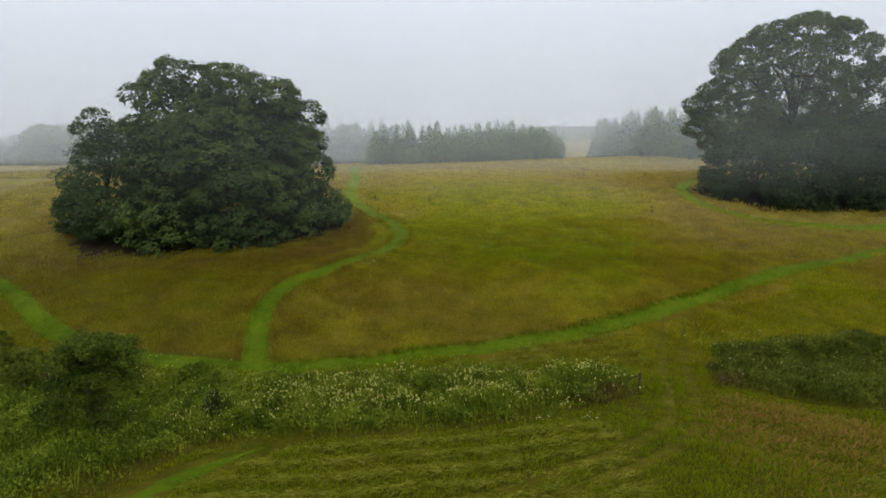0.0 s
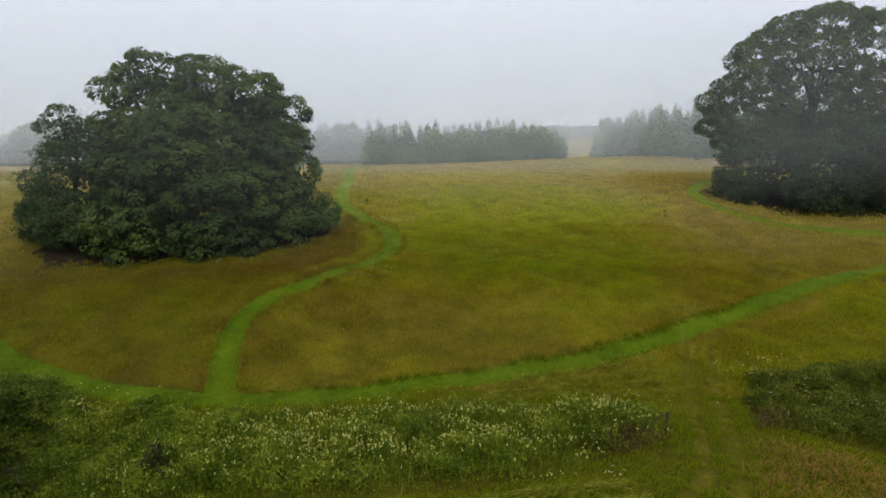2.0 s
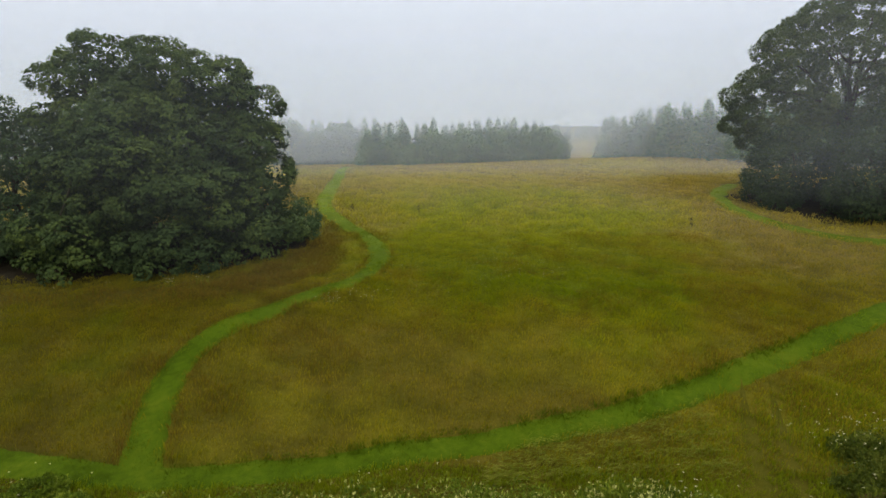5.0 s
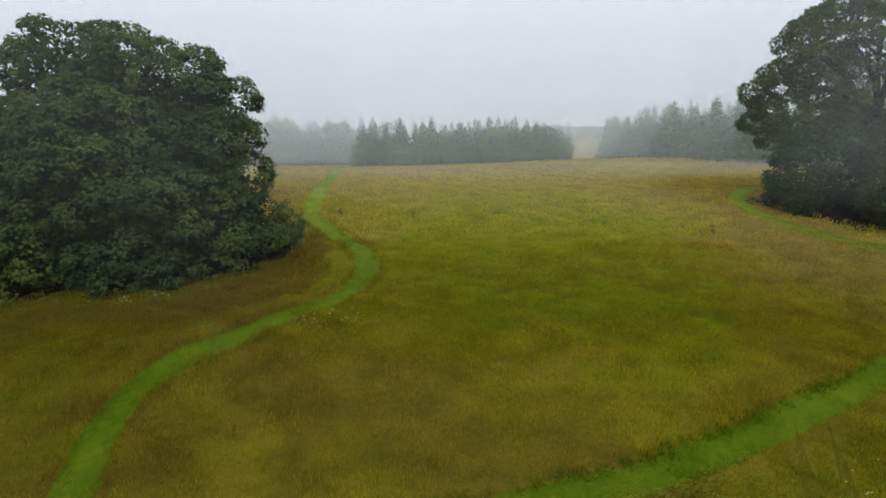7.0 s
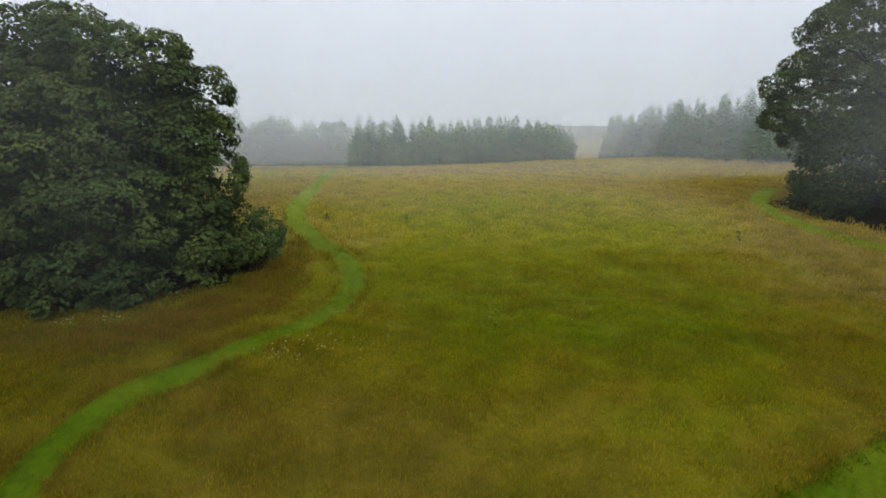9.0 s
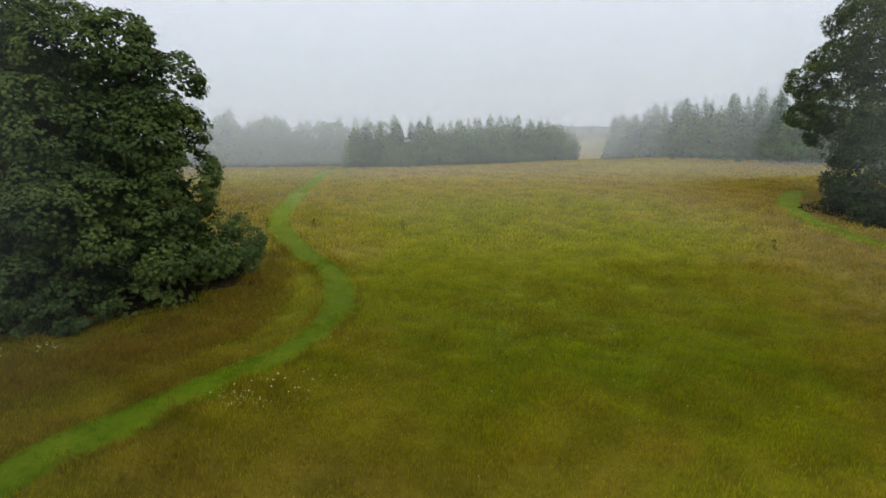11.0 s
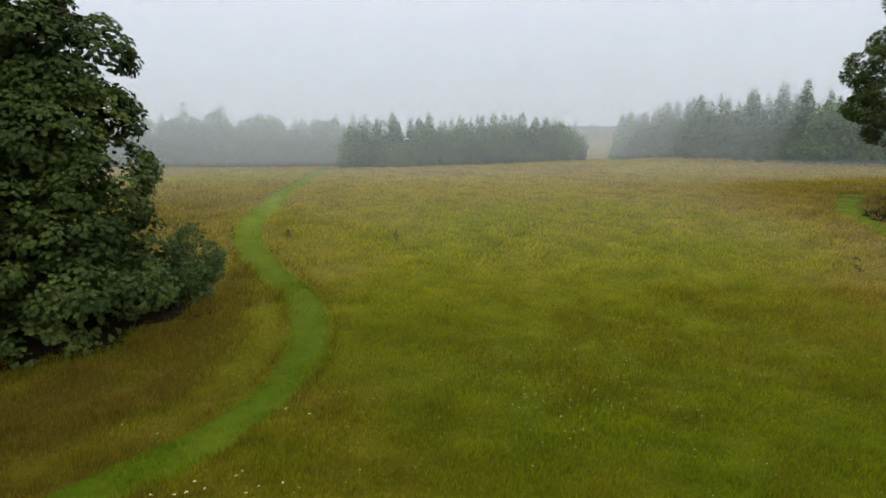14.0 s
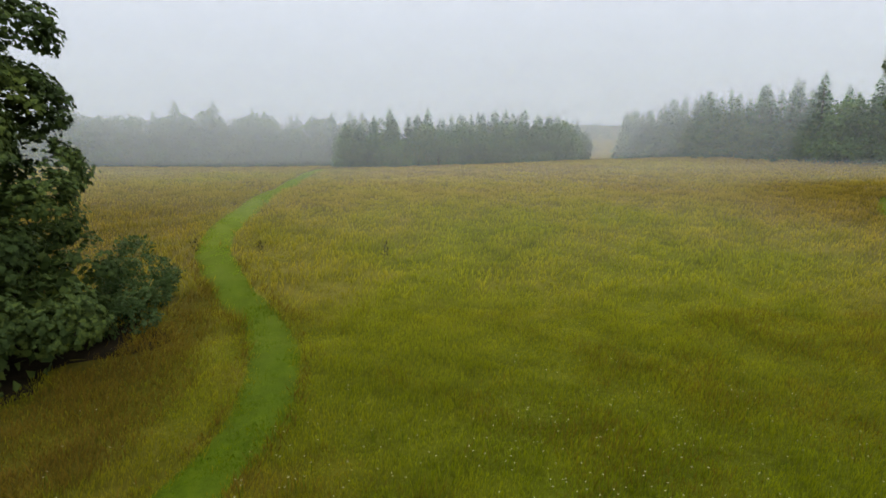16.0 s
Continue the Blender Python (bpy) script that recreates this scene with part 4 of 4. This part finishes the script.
chunks = [grass(-20, 14, 45, 70, 230, 0.13, 0.028, mown_keep), grass(14, 30, 38, 60, 150, 0.11, 0.03, mown_keep), grass(-15, 42, 70, 74, 110, 0.12, 0.045, mown_keep), grass(14, 42, 60, 70, 110, 0.12, 0.045, mown_keep)]
v, f = join(chunks)
tagged(new("mown_blades", mesh_np("mown_blades", v, f, M_MOWN_BLADE)), "short freshly mown green grass blades", "grass", kind="stuff")
v, f = join([grass(-16, 42, 72, 92, 110, 0.12, 0.06, mown_keep), grass(-30, -9, 90, 176, 60, 0.14, 0.12, mown_keep)])
tagged(new("mown_blades", mesh_np("mown_blades", v, f, M_MOWN_HAZE)), "paler short mown grass blades up the slope", "grass", kind="stuff")
verge_keep = lambda x, y: off_paths(x, y) & ~in_poly(x, y, THICKET) & ~in_poly(x, y, MOUND) & (y < 36.4 + np.maximum(0, (x - 6) * 0.45))
grass_object("verge_grass", "tufted yellow-green grass between path and thicket", [grass(-40, 46, 32, 48, 80, 0.34, 0.035, verge_keep)], M_BLADE_FIELD)
thin_keep = lambda x, y: in_poly(x, y, THICKET) | in_poly(x, y, MOUND)
grass_object("tall_grass", "tall pale grass growing through the brambles", [grass(-40, 46, 20, 42, 9, 0.75, 0.03, thin_keep)], M_BLADE_FIELD)


# ---- thicket of brambles and meadowsweet ----
def canopy_h(x, y):
    return np.maximum(0.66 + 0.30 * np.sin(0.33 * x + 1.1) * np.sin(0.47 * y + 0.2 * x) + 0.46 * np.sin(x * 0.8 + 1.7 * np.sin(y * 0.6)) * np.sin(y * 0.9 + 0.4 * x) + 0.34 * np.sin(x * 1.9 + y * 1.3) * np.sin(y * 2.2 - x * 0.7), 0.12)


def scatter(poly, per_m2):
    p = np.array(poly)
    lo, hi = p.min(0), p.max(0)
    n = int((hi[0] - lo[0]) * (hi[1] - lo[1]) * per_m2)
    x, y = rng.uniform(lo[0], hi[0], n), rng.uniform(lo[1], hi[1], n)
    ok = in_poly(x, y, poly)
    return x[ok], y[ok]


def brush(poly, per_m2, size, height):
    """Leaves and upright shoots of low tangled growth."""
    x, y = scatter(poly, per_m2)
    e = edge_fade(x, y, poly)
    ok = rng.uniform(0, 1, len(x)) < 0.15 + e
    x, y, e = x[ok], y[ok], e[ok]
    height = height * (0.35 + 0.65 * e)
    n = len(x)
    h = height * canopy_h(x, y) * rng.uniform(0.35, 1.05, n)
    p = np.stack([x, y, ground_z(x, y) + np.maximum(h, 0.06)], 1)
    m = int(n * 0.024)
    cx, cy = x[:m], y[:m]
    hump = np.stack([cx, cy, ground_z(cx, cy) + 0.72 * height[:m] * canopy_h(cx, cy) * rng.uniform(0.6, 1.25, m)], 1)
    q, qn, qd = boughs_to_leaves(hump, np.repeat(np.array([[0, 0, 1.0]]), m, 0), 52, 0.68, 0.9)
    humps = sprays(q, qn, qd, size * 0.8, 1, 0.65)
    leaf = kites(p, unit(n) + np.array([0, 0, 0.15]), unit(n) * 0.6 + np.array([0, 0, 1.0]), size * rng.uniform(0.6, 1.3, n), size * 0.6 * rng.uniform(0.7, 1.2, n))
    m = n // 5
    shoot = np.stack([x[:m], y[:m], ground_z(x[:m], y[:m])], 1)
    hh = height[:m] * canopy_h(x[:m], y[:m]) * rng.uniform(0.9, 1.5, m)
    st = kites(shoot, np.stack([rng.normal(0, 0.22, m), rng.normal(0, 0.22, m), np.ones(m)], 1), unit(m), np.maximum(hh, 0.2), 0.05 * np.ones(m))
    return join([leaf, st, humps])


M_BRUSH_D = foliage("thicket_leaves", (0.019, 0.033, 0.003), (0.092, 0.130, 0.007), (0.285, 0.308, 0.028), 0.7, 0.05, 0.3)
M_BRUSH_G = foliage("mound_leaves", (0.020, 0.031, 0.004), (0.074, 0.092, 0.009), (0.210, 0.212, 0.028), 0.8, 0.04, 0.3)
v, f = brush(THICKET, 95, 0.15, 1.05)
tagged(new("thicket", mesh_np("thicket", v, f, M_BRUSH_D)), "tangled green bramble and nettle thicket along the field edge", "undergrowth", kind="stuff")
v, f = brush(MOUND, 95, 0.15, 1.0)
tagged(new("thicket", mesh_np("thicket", v, f, M_BRUSH_G)), "grey-green bramble mound beside the track", "undergrowth", kind="stuff")


def plumes(x, y, base_h, tall, wide, n_k=4):
    """Upright creamy flower plumes on thin stems."""
    n = len(x)
    z = ground_z(x, y) + base_h
    p = np.repeat(np.stack([x, y, z], 1), n_k, 0) + rng.normal(0, wide * 0.5, (n * n_k, 3))
    d = rng.normal(0, 0.35, (n * n_k, 3)) + np.array([0, 0, 1.0])
    return kites(p, d, unit(n * n_k), tall * rng.uniform(0.6, 1.2, n * n_k), wide * rng.uniform(0.7, 1.4, n * n_k))


def umbels(x, y, h, size, n_k=5):
    """Flat white flower heads on stems."""
    n = len(x)
    z = ground_z(x, y) + h
    c = np.repeat(np.stack([x, y, z], 1), n_k, 0)
    d = unit(n * n_k) * np.array([1, 1, 0.15])
    heads = kites(c, d, np.array([[0, 0, 1.0]]) + 0.3 * unit(n * n_k), size * rng.uniform(0.35, 0.65, n * n_k), size * 0.5 * np.ones(n * n_k))
    return heads


def stems(x, y, h):
    n = len(x)
    p = np.stack([x, y, ground_z(x, y)], 1)
    return kites(p, np.stack([rng.normal(0, 0.05, n), rng.normal(0, 0.05, n), np.ones(n)], 1), unit(n), h, 0.025 * np.ones(n))


def cluster(cx, cy, sx, sy, n):
    return rng.normal(cx, sx, n), rng.normal(cy, sy, n)


fx, fy = [], []
for cx, cy, sx, sy, n in ((-9, 31.0, 1.5, 1.2, 130), (-6, 30.8, 2.2, 1.5, 250), (-1.5, 32.8, 2.6, 1.0, 150), (-3.5, 30.2, 2.2, 0.9, 150), (2.2, 30.6, 1.2, 0.5, 110), (3.5, 33.6, 2.4, 0.7, 110), (8, 33.4, 2.0, 0.6, 110), (-13.5, 30.0, 1.5, 1.2, 50), (-21, 34, 2.8, 2.0, 110), (-27, 35, 3, 2.4, 90), (-8.5, 28.4, 2.6, 0.8, 90), (-2, 29.0, 3.0, 0.7, 120), (4, 29.9, 2.2, 0.6, 90), (9, 32.2, 1.5, 0.6, 60), (-14, 28, 3, 1.2, 60)):
    a, b = cluster(cx, cy, sx, sy, n)
    fx.append(a)
    fy.append(b)
fx, fy = np.concatenate(fx), np.concatenate(fy)
ok = in_poly(fx, fy, THICKET)
fx, fy = fx[ok], fy[ok]
v, f = plumes(fx, fy, 0.9 * canopy_h(fx, fy) * (0.4 + 0.6 * edge_fade(fx, fy, THICKET)) + rng.uniform(-0.05, 0.25, len(fx)), 0.15, 0.042, 3)
tagged(new("meadowsweet_flowers", mesh_np("meadowsweet_flowers", v, f, M_FLOWER)), "creamy white meadowsweet plumes above the thicket", "flowers", kind="stuff")

ux, uy, uh = [], [], []
field_edge_flowers = ((-13.5, 25.2, 1.6, 0.6, 34, 0.55, 0.1), (-11.3, 26.6, 0.4, 0.4, 7, 0.9, 0.2), (-20, 21.5, 2, 1.5, 22, 0.5, 0.2), (-18, 31, 4, 2.5, 70, 1.2, 0.2), (-24, 34.5, 3, 1.8, 170, 1.4, 0.2), (-20, 21, 1.4, 1.2, 34, 0.9, 0.1), (5.0, 27.2, 0.25, 0.15, 8, 0.5, 0.1), (7.6, 27.7, 0.25, 0.15, 9, 0.5, 0.1))
mound_flowers = ((7.8, 30, 0.8, 0.5, 12, 0.8, 0.1), (10.4, 33.6, 0.7, 0.4, 20, 1.1, 0.2), (19.5, 37.8, 1.4, 0.7, 60, 1.3, 0.2), (21, 33.8, 2.5, 1.2, 50, 1.1, 0.2), (30, 34, 4, 2.0, 70, 1.15, 0.2), (26.5, 28.6, 1.5, 0.4, 30, 0.6, 0.1))
path_flowers = ((-6.4, 49.7, 0.8, 0.3, 40, 0.45, 0.08), (-4.4, 50.8, 1.4, 0.5, 22, 0.45, 0.08), (-19.2, 54.0, 0.4, 0.2, 14, 0.75, 0.1), (-16.6, 54.2, 0.4, 0.2, 11, 0.75, 0.1), (-23, 55, 4, 0.4, 12, 0.5, 0.1), (7, 55, 3.0, 1.0, 44, 0.5, 0.06))
slope_flowers = ((7, 58.7, 2.4, 1.0, 30, 0.5, 0.06), (12, 61, 5, 5, 60, 0.5, 0.06), (26, 66, 3.5, 4, 40, 0.55, 0.06), (31.5, 82, 2.0, 2.4, 46, 0.6, 0.06), (-2.5, 55, 1.4, 2.6, 40, 0.5, 0.06), (8, 52, 6, 3, 50, 0.5, 0.06), (-8.5, 56, 1.5, 3, 14, 0.5, 0.06), (0, 36, 9, 0.4, 16, 0.5, 0.1), (3, 57.5, 5, 1.6, 110, 0.45, 0.06), (10, 60, 5, 3, 90, 0.5, 0.06), (-3.6, 58, 0.7, 1.5, 26, 0.45, 0.06))
for cx, cy, sx, sy, n, h, hs in field_edge_flowers + mound_flowers + path_flowers + slope_flowers:
    a, b = cluster(cx, cy, sx, sy, n)
    ux.append(a)
    uy.append(b)
    uh.append(h + rng.normal(0, hs, n))
ux, uy, uh = np.concatenate(ux), np.concatenate(uy), np.maximum(np.concatenate(uh), 0.3)
ok = distance_to(ux, uy, way_points) > 1.1
ux, uy, uh = ux[ok], uy[ok], uh[ok]
v, f = umbels(ux, uy, uh, np.repeat(np.where((uy > 50) & (uy < 55) & (ux < -3), 0.10, np.where(uy > 40, 0.052, 0.085)), 5))
flw = new("wildflowers", mesh_np("wildflowers", v, f, M_FLOWER_W))
tagged(flw, "scattered flat white wildflower heads in the grass", "flowers", kind="stuff")
v, f = stems(ux, uy, uh)
tagged(new("flower_stems", mesh_np("flower_stems", v, f, M_BRUSH_D)), "thin green stems carrying the white wildflowers", "flowers", kind="stuff")

# dark dock and thistle stalks in the meadow
sx_, sy_ = [], []
for cx, cy, n in ((-1.8, 74.7, 2), (-13.1, 74.7, 2), (-9.1, 74.7, 2), (26, 70, 2), (-30, 58, 4), (-36, 55, 3)):
    a, b = cluster(cx, cy, 0.25, 0.2, n)
    sx_.append(a)
    sy_.append(b)
sx_, sy_ = np.concatenate(sx_), np.concatenate(sy_)
n = len(sx_)
k = 14
p = np.repeat(np.stack([sx_, sy_, ground_z(sx_, sy_)], 1), k, 0) + np.stack([rng.normal(0, 0.05, n * k), rng.normal(0, 0.05, n * k), rng.uniform(0.35, 1.05, n * k)], 1)
M_DOCK = foliage("dock_seed", (0.030, 0.020, 0.010), (0.060, 0.040, 0.016), (0.09, 0.07, 0.02), 0.8)
v, f = join([kites(p, unit(n * k) + np.array([0, 0, 0.8]), unit(n * k), 0.16 * np.ones(n * k), 0.09 * np.ones(n * k)), stems(sx_, sy_, 1.1 * np.ones(n))])
tagged(new("dock_stalks", mesh_np("dock_stalks", v, f, M_DOCK)), "dark brown dock stalks standing above the grass", "weeds", kind="stuff")

# ---- bushes by the thicket ----
M_HAW = foliage("hawthorn_leaves", (0.014, 0.024, 0.004), (0.066, 0.094, 0.009), (0.190, 0.212, 0.024), 0.8, 0.05)
HAW = [(-16.4, 25.8, 4.75, 1.9, 1.5, 0.50), (-15.1, 25.7, 4.2, 1.0, 0.9, 0.42), (-17.5, 25.9, 4.0, 1.3, 1.2, 0.45), (-16.3, 25.5, 3.4, 1.3, 1.1, 0.40), (-18.1, 25.8, 2.9, 1.1, 0.9, 0.36), (-15.1, 25.6, 3.0, 0.9, 0.8, 0.32), (-16.8, 25.6, 2.3, 1.0, 0.8, 0.36), (-16.3, 25.7, 1.2, 0.70, 0.6, 1.2), (-18.8, 25.9, 1.5, 1.0, 0.9, 0.6)]
haw = tree("hawthorn_bush", "gnarled hawthorn bush with dark ivied stem in the thicket", "bush", -16.4, 25.8, HAW, M_HAW, "spray", 0.36, 26, 0.36, 0.11, 0.26, 2.2, 0.25, 18, 0.2)


def shoots(lobes, n, length, leaf):
    """Thin wild shoots set with small leaves that stick out of a bush."""
    wood, leaves = [], []
    for _ in range(n):
        cx, cy, cz, rx, ry, rz = lobes[int(rng.integers(len(lobes)))]
        d = unit(1)[0] * np.array([1, 1, 0.5]) + np.array([0, 0, 0.45])
        s0 = np.array([cx, cy, cz]) + d * np.array([rx, ry, rz]) * 0.8
        t = np.linspace(0, 1, 5)[:, None]
        line = s0 + d * length * rng.uniform(0.5, 1.2) * t + np.array([0, 0, -0.22]) * t ** 2 + rng.normal(0, 0.02, (5, 3))
        wood.append(tube(line, 0.012 * (1 - 0.7 * t[:, 0]), 4))
        u = rng.uniform(0.15, 1.0, 26)[:, None]
        p = s0 + (line[-1] - s0) * u
        leaves.append(kites(p, unit(26) + d * 0.5, unit(26) + np.array([0, 0, 0.9]), leaf * rng.uniform(0.7, 1.2, 26), leaf * 0.6 * np.ones(26)))
    return join(wood), join(leaves)


(wv, wf), (lv, lf) = shoots(HAW[:7], 90, 0.75, 0.10)
part_mesh("twig_tangle", mesh_np("twig_tangle", wv, wf, M_BARK), haw, "thin brown twigs", "stuff")
part_mesh("shoot_foliage", mesh_np("shoot_foliage", lv, lf, M_HAW), haw, "small leaves on wild shoots sticking out", "stuff")
tree("elder_bush", "small bright green elder bush in the thicket", "bush", -1.2, 30.6,
     [(-1.2, 30.6, 0.9, 0.8, 0.7, 0.7), (-0.6, 30.5, 0.7, 0.5, 0.5, 0.5), (-1.7, 30.7, 0.6, 0.5, 0.5, 0.45)], M_BRUSH_D, "spray", 0.4, 26, 0.28, 0.11, 0.04, 3, 0.25, 3, 0.1)
for bx, by, lob in ((-25.5, 33, [(-25.5, 33, 1.2, 1.6, 1.3, 1.1)]), (-22.5, 24, [(-22.5, 24, 0.9, 1.4, 1.2, 1.0)]), (-31, 38, [(-31, 38, 0.8, 1.0, 0.9, 0.9)])):
    tree("sallow_bush", "low grey-green sallow bush in the thicket", "bush", bx, by, lob, M_BRUSH_G, "spray", 0.5, 24, 0.35, 0.14, 0.05, 2, 0.3, 3, 0.1, "low bushes")

def bramble(x, y, r, h, mat, label):
    """A domed bramble or nettle bush of several lobes."""
    z = float(ground_z(x, y))
    lob = [(x + rng.normal(0, 0.35) * r, y + rng.normal(0, 0.3) * r, z + h * rng.uniform(0.35, 0.62), r * rng.uniform(0.55, 0.85), r * rng.uniform(0.5, 0.8), h * rng.uniform(0.34, 0.5)) for _ in range(4)]
    tree("bramble_bush", label, "bush", x, y, lob, mat, "spray", 0.42, 26, 0.34, 0.13, 0.04, 2.0, 0.25, 4, 0.08, "bramble bushes")


for x, y, r, h in ((18.6, 35.0, 1.2, 1.3), (20.4, 37.3, 1.4, 1.7), (21.0, 33.6, 1.5, 1.5), (22.8, 36.2, 1.3, 1.2), (23.6, 32.2, 1.2, 1.1), (24.6, 38.4, 1.7, 2.0), (25.8, 34.6, 1.6, 1.5), (27.4, 31.2, 1.2, 1.0), (28.0, 37.2, 1.8, 2.1), (29.2, 33.6, 1.4, 1.3), (31.0, 39.0, 1.9, 2.2), (31.6, 35.6, 1.6, 1.6), (33.6, 31.8, 1.5, 1.2), (34.6, 38.6, 1.8, 2.0), (37.0, 34.5, 1.7, 1.5), (39.5, 38.0, 2.0, 2.0)):
    bramble(x, y, r, h * 0.62, M_BRUSH_G, "domed grey-green bramble bush in the mound beside the track")
for x, y, r, h in ((-10.4, 33.0, 1.3, 1.2), (-13.4, 32.6, 1.4, 1.5), (-15.8, 34.2, 1.5, 1.3), (-12.6, 30.2, 1.2, 1.2), (-10.0, 28.6, 1.1, 1.0), (-19.2, 31.6, 1.6, 1.4), (-21.6, 36.0, 1.7, 1.6), (-20.6, 28.4, 1.4, 1.5), (-24.2, 29.6, 1.6, 1.5), (-14.2, 26.4, 1.0, 1.0), (-18.8, 22.4, 1.3, 1.1), (-21.6, 19.6, 1.3, 1.2), (-6.6, 28.2, 1.0, 0.8), (-3.6, 27.8, 0.9, 0.8), (0.8, 28.4, 1.0, 0.8), (3.4, 29.0, 0.9, 0.7), (6.4, 33.0, 1.0, 1.0), (-27.4, 36.6, 1.8, 1.7)):
    bramble(x, y, r, h * 0.8, M_BRUSH_D, "low green bramble and nettle bush in the thicket")

# bare dead shrub
root = thing("dead_shrub", -12.0, 27.4, float(ground_z(-12.0, 27.4)), "dead shrub of dark brown sticks with some ivy in the thicket", "bush")
for _ in range(11):
    a = rng.uniform(0, 2 * np.pi)
    h = rng.uniform(1.2, 2.3)
    t = np.linspace(0, 1, 6)[:, None]
    b0 = np.array([-12.0 + rng.normal(0, 0.15), 27.4 + rng.normal(0, 0.15), float(ground_z(-12.0, 27.4)) - 0.1])
    tip = b0 + np.array([math.cos(a) * 0.5 + 0.45, math.sin(a) * 0.5, h])
    line = b0 + (tip - b0) * t + rng.normal(0, 0.05, (6, 3)) * t
    chunks = [tube(line, 0.07 * (1 - 0.75 * t[:, 0]), 5)]
    for q in line[2:5]:
        e = q + unit(1)[0] * 0.35 + np.array([0, 0, 0.25])
        chunks.append(tube(np.array([q, (q + e) / 2 + rng.normal(0, 0.03, 3), e]), [0.02, 0.014, 0.006], 4))
    v, f = join(chunks)
    part_mesh("branch", mesh_np("branch", v, f, M_BARK, True), root)
n = 230
t = rng.uniform(0.1, 1, n)
p = np.array([-12.0, 27.4, float(ground_z(-12.0, 27.4))]) + np.stack([0.5 * t, 0 * t, 2.0 * t], 1) + rng.normal(0, 0.17, (n, 3))
v, f = sprays(p, unit(n) + np.array([0, 0, 0.6]), unit(n), 0.12, 2, 0.7)
part_mesh("ivy", mesh_np("ivy", v, f, foliage("ivy_leaves", (0.012, 0.014, 0.005), (0.030, 0.034, 0.010), (0.060, 0.066, 0.020), 1.2, 0.05)), root, "dark ivy leaves clinging to the sticks")


# ---- fence post with a broken rail ----
def bevelled_bar(length, w, d, bevel=0.012):
    bm = bmesh.new()
    bmesh.ops.create_cube(bm, size=1)
    for vt in bm.verts:
        vt.co.x *= w
        vt.co.y *= d
        vt.co.z = (vt.co.z + 0.5) * length
    bmesh.ops.subdivide_edges(bm, edges=[e for e in bm.edges if abs(e.verts[0].co.z - e.verts[1].co.z) > 0.1], cuts=4)
    bmesh.ops.bevel(bm, geom=[e for e in bm.edges if len(e.link_faces) == 2 and e.calc_face_angle(0) > 1], offset=bevel, segments=1, affect="EDGES")
    for vt in bm.verts:
        vt.co.x += 0.012 * noise.noise(vt.co * 3)
        vt.co.y += 0.012 * noise.noise(vt.co * 3 + Vector((5, 0, 0)))
    me = bpy.data.meshes.new("bar")
    bm.to_mesh(me)
    bm.free()
    me.materials.append(M_POST)
    return me


pz = float(ground_z(11.75, 32.4))
post = thing("fence_post", 11.75, 32.4, pz, "weathered grey wooden gatepost with a broken rail", "fence post")
ob = new("post", bevelled_bar(1.3, 0.12, 0.12))
ob.parent, ob.location, ob.rotation_euler = post, (0, 0, -0.12), (0.02, 0.03, 0.3)
ob = new("rail", bevelled_bar(1.5, 0.05, 0.09))
ob.parent, ob.location, ob.rotation_euler = post, (-1.35, 0.08, 0.35), (0, radians(65), 0)
ob = new("rail", bevelled_bar(0.9, 0.05, 0.09))
ob.parent, ob.location, ob.rotation_euler = post, (-0.95, 0.05, 0.1), (0.2, radians(-28), 0.2)

# reddish dead bramble by the gatepost
v, f = brush([(7.2, 30.2), (8.6, 29.6), (11.0, 30.6), (11.4, 32.2), (9.6, 32.6), (7.6, 31.6)], 130, 0.13, 0.7)
M_DEAD = foliage("dead_bramble", (0.040, 0.022, 0.010), (0.090, 0.052, 0.022), (0.150, 0.095, 0.040), 0.8, 0.03)
tagged(new("dead_bramble", mesh_np("dead_bramble", v, f, M_DEAD)), "reddish brown dead bramble beside the gatepost", "undergrowth", kind="stuff")
v, f = brush([(16.2, 33.4), (17.0, 32.2), (18.6, 32.4), (18.8, 34.2), (17.4, 34.8)], 130, 0.13, 0.7)
tagged(new("dead_bramble", mesh_np("dead_bramble", v, f, M_DEAD)), "brown dead bramble at the edge of the mound", "undergrowth", kind="stuff")
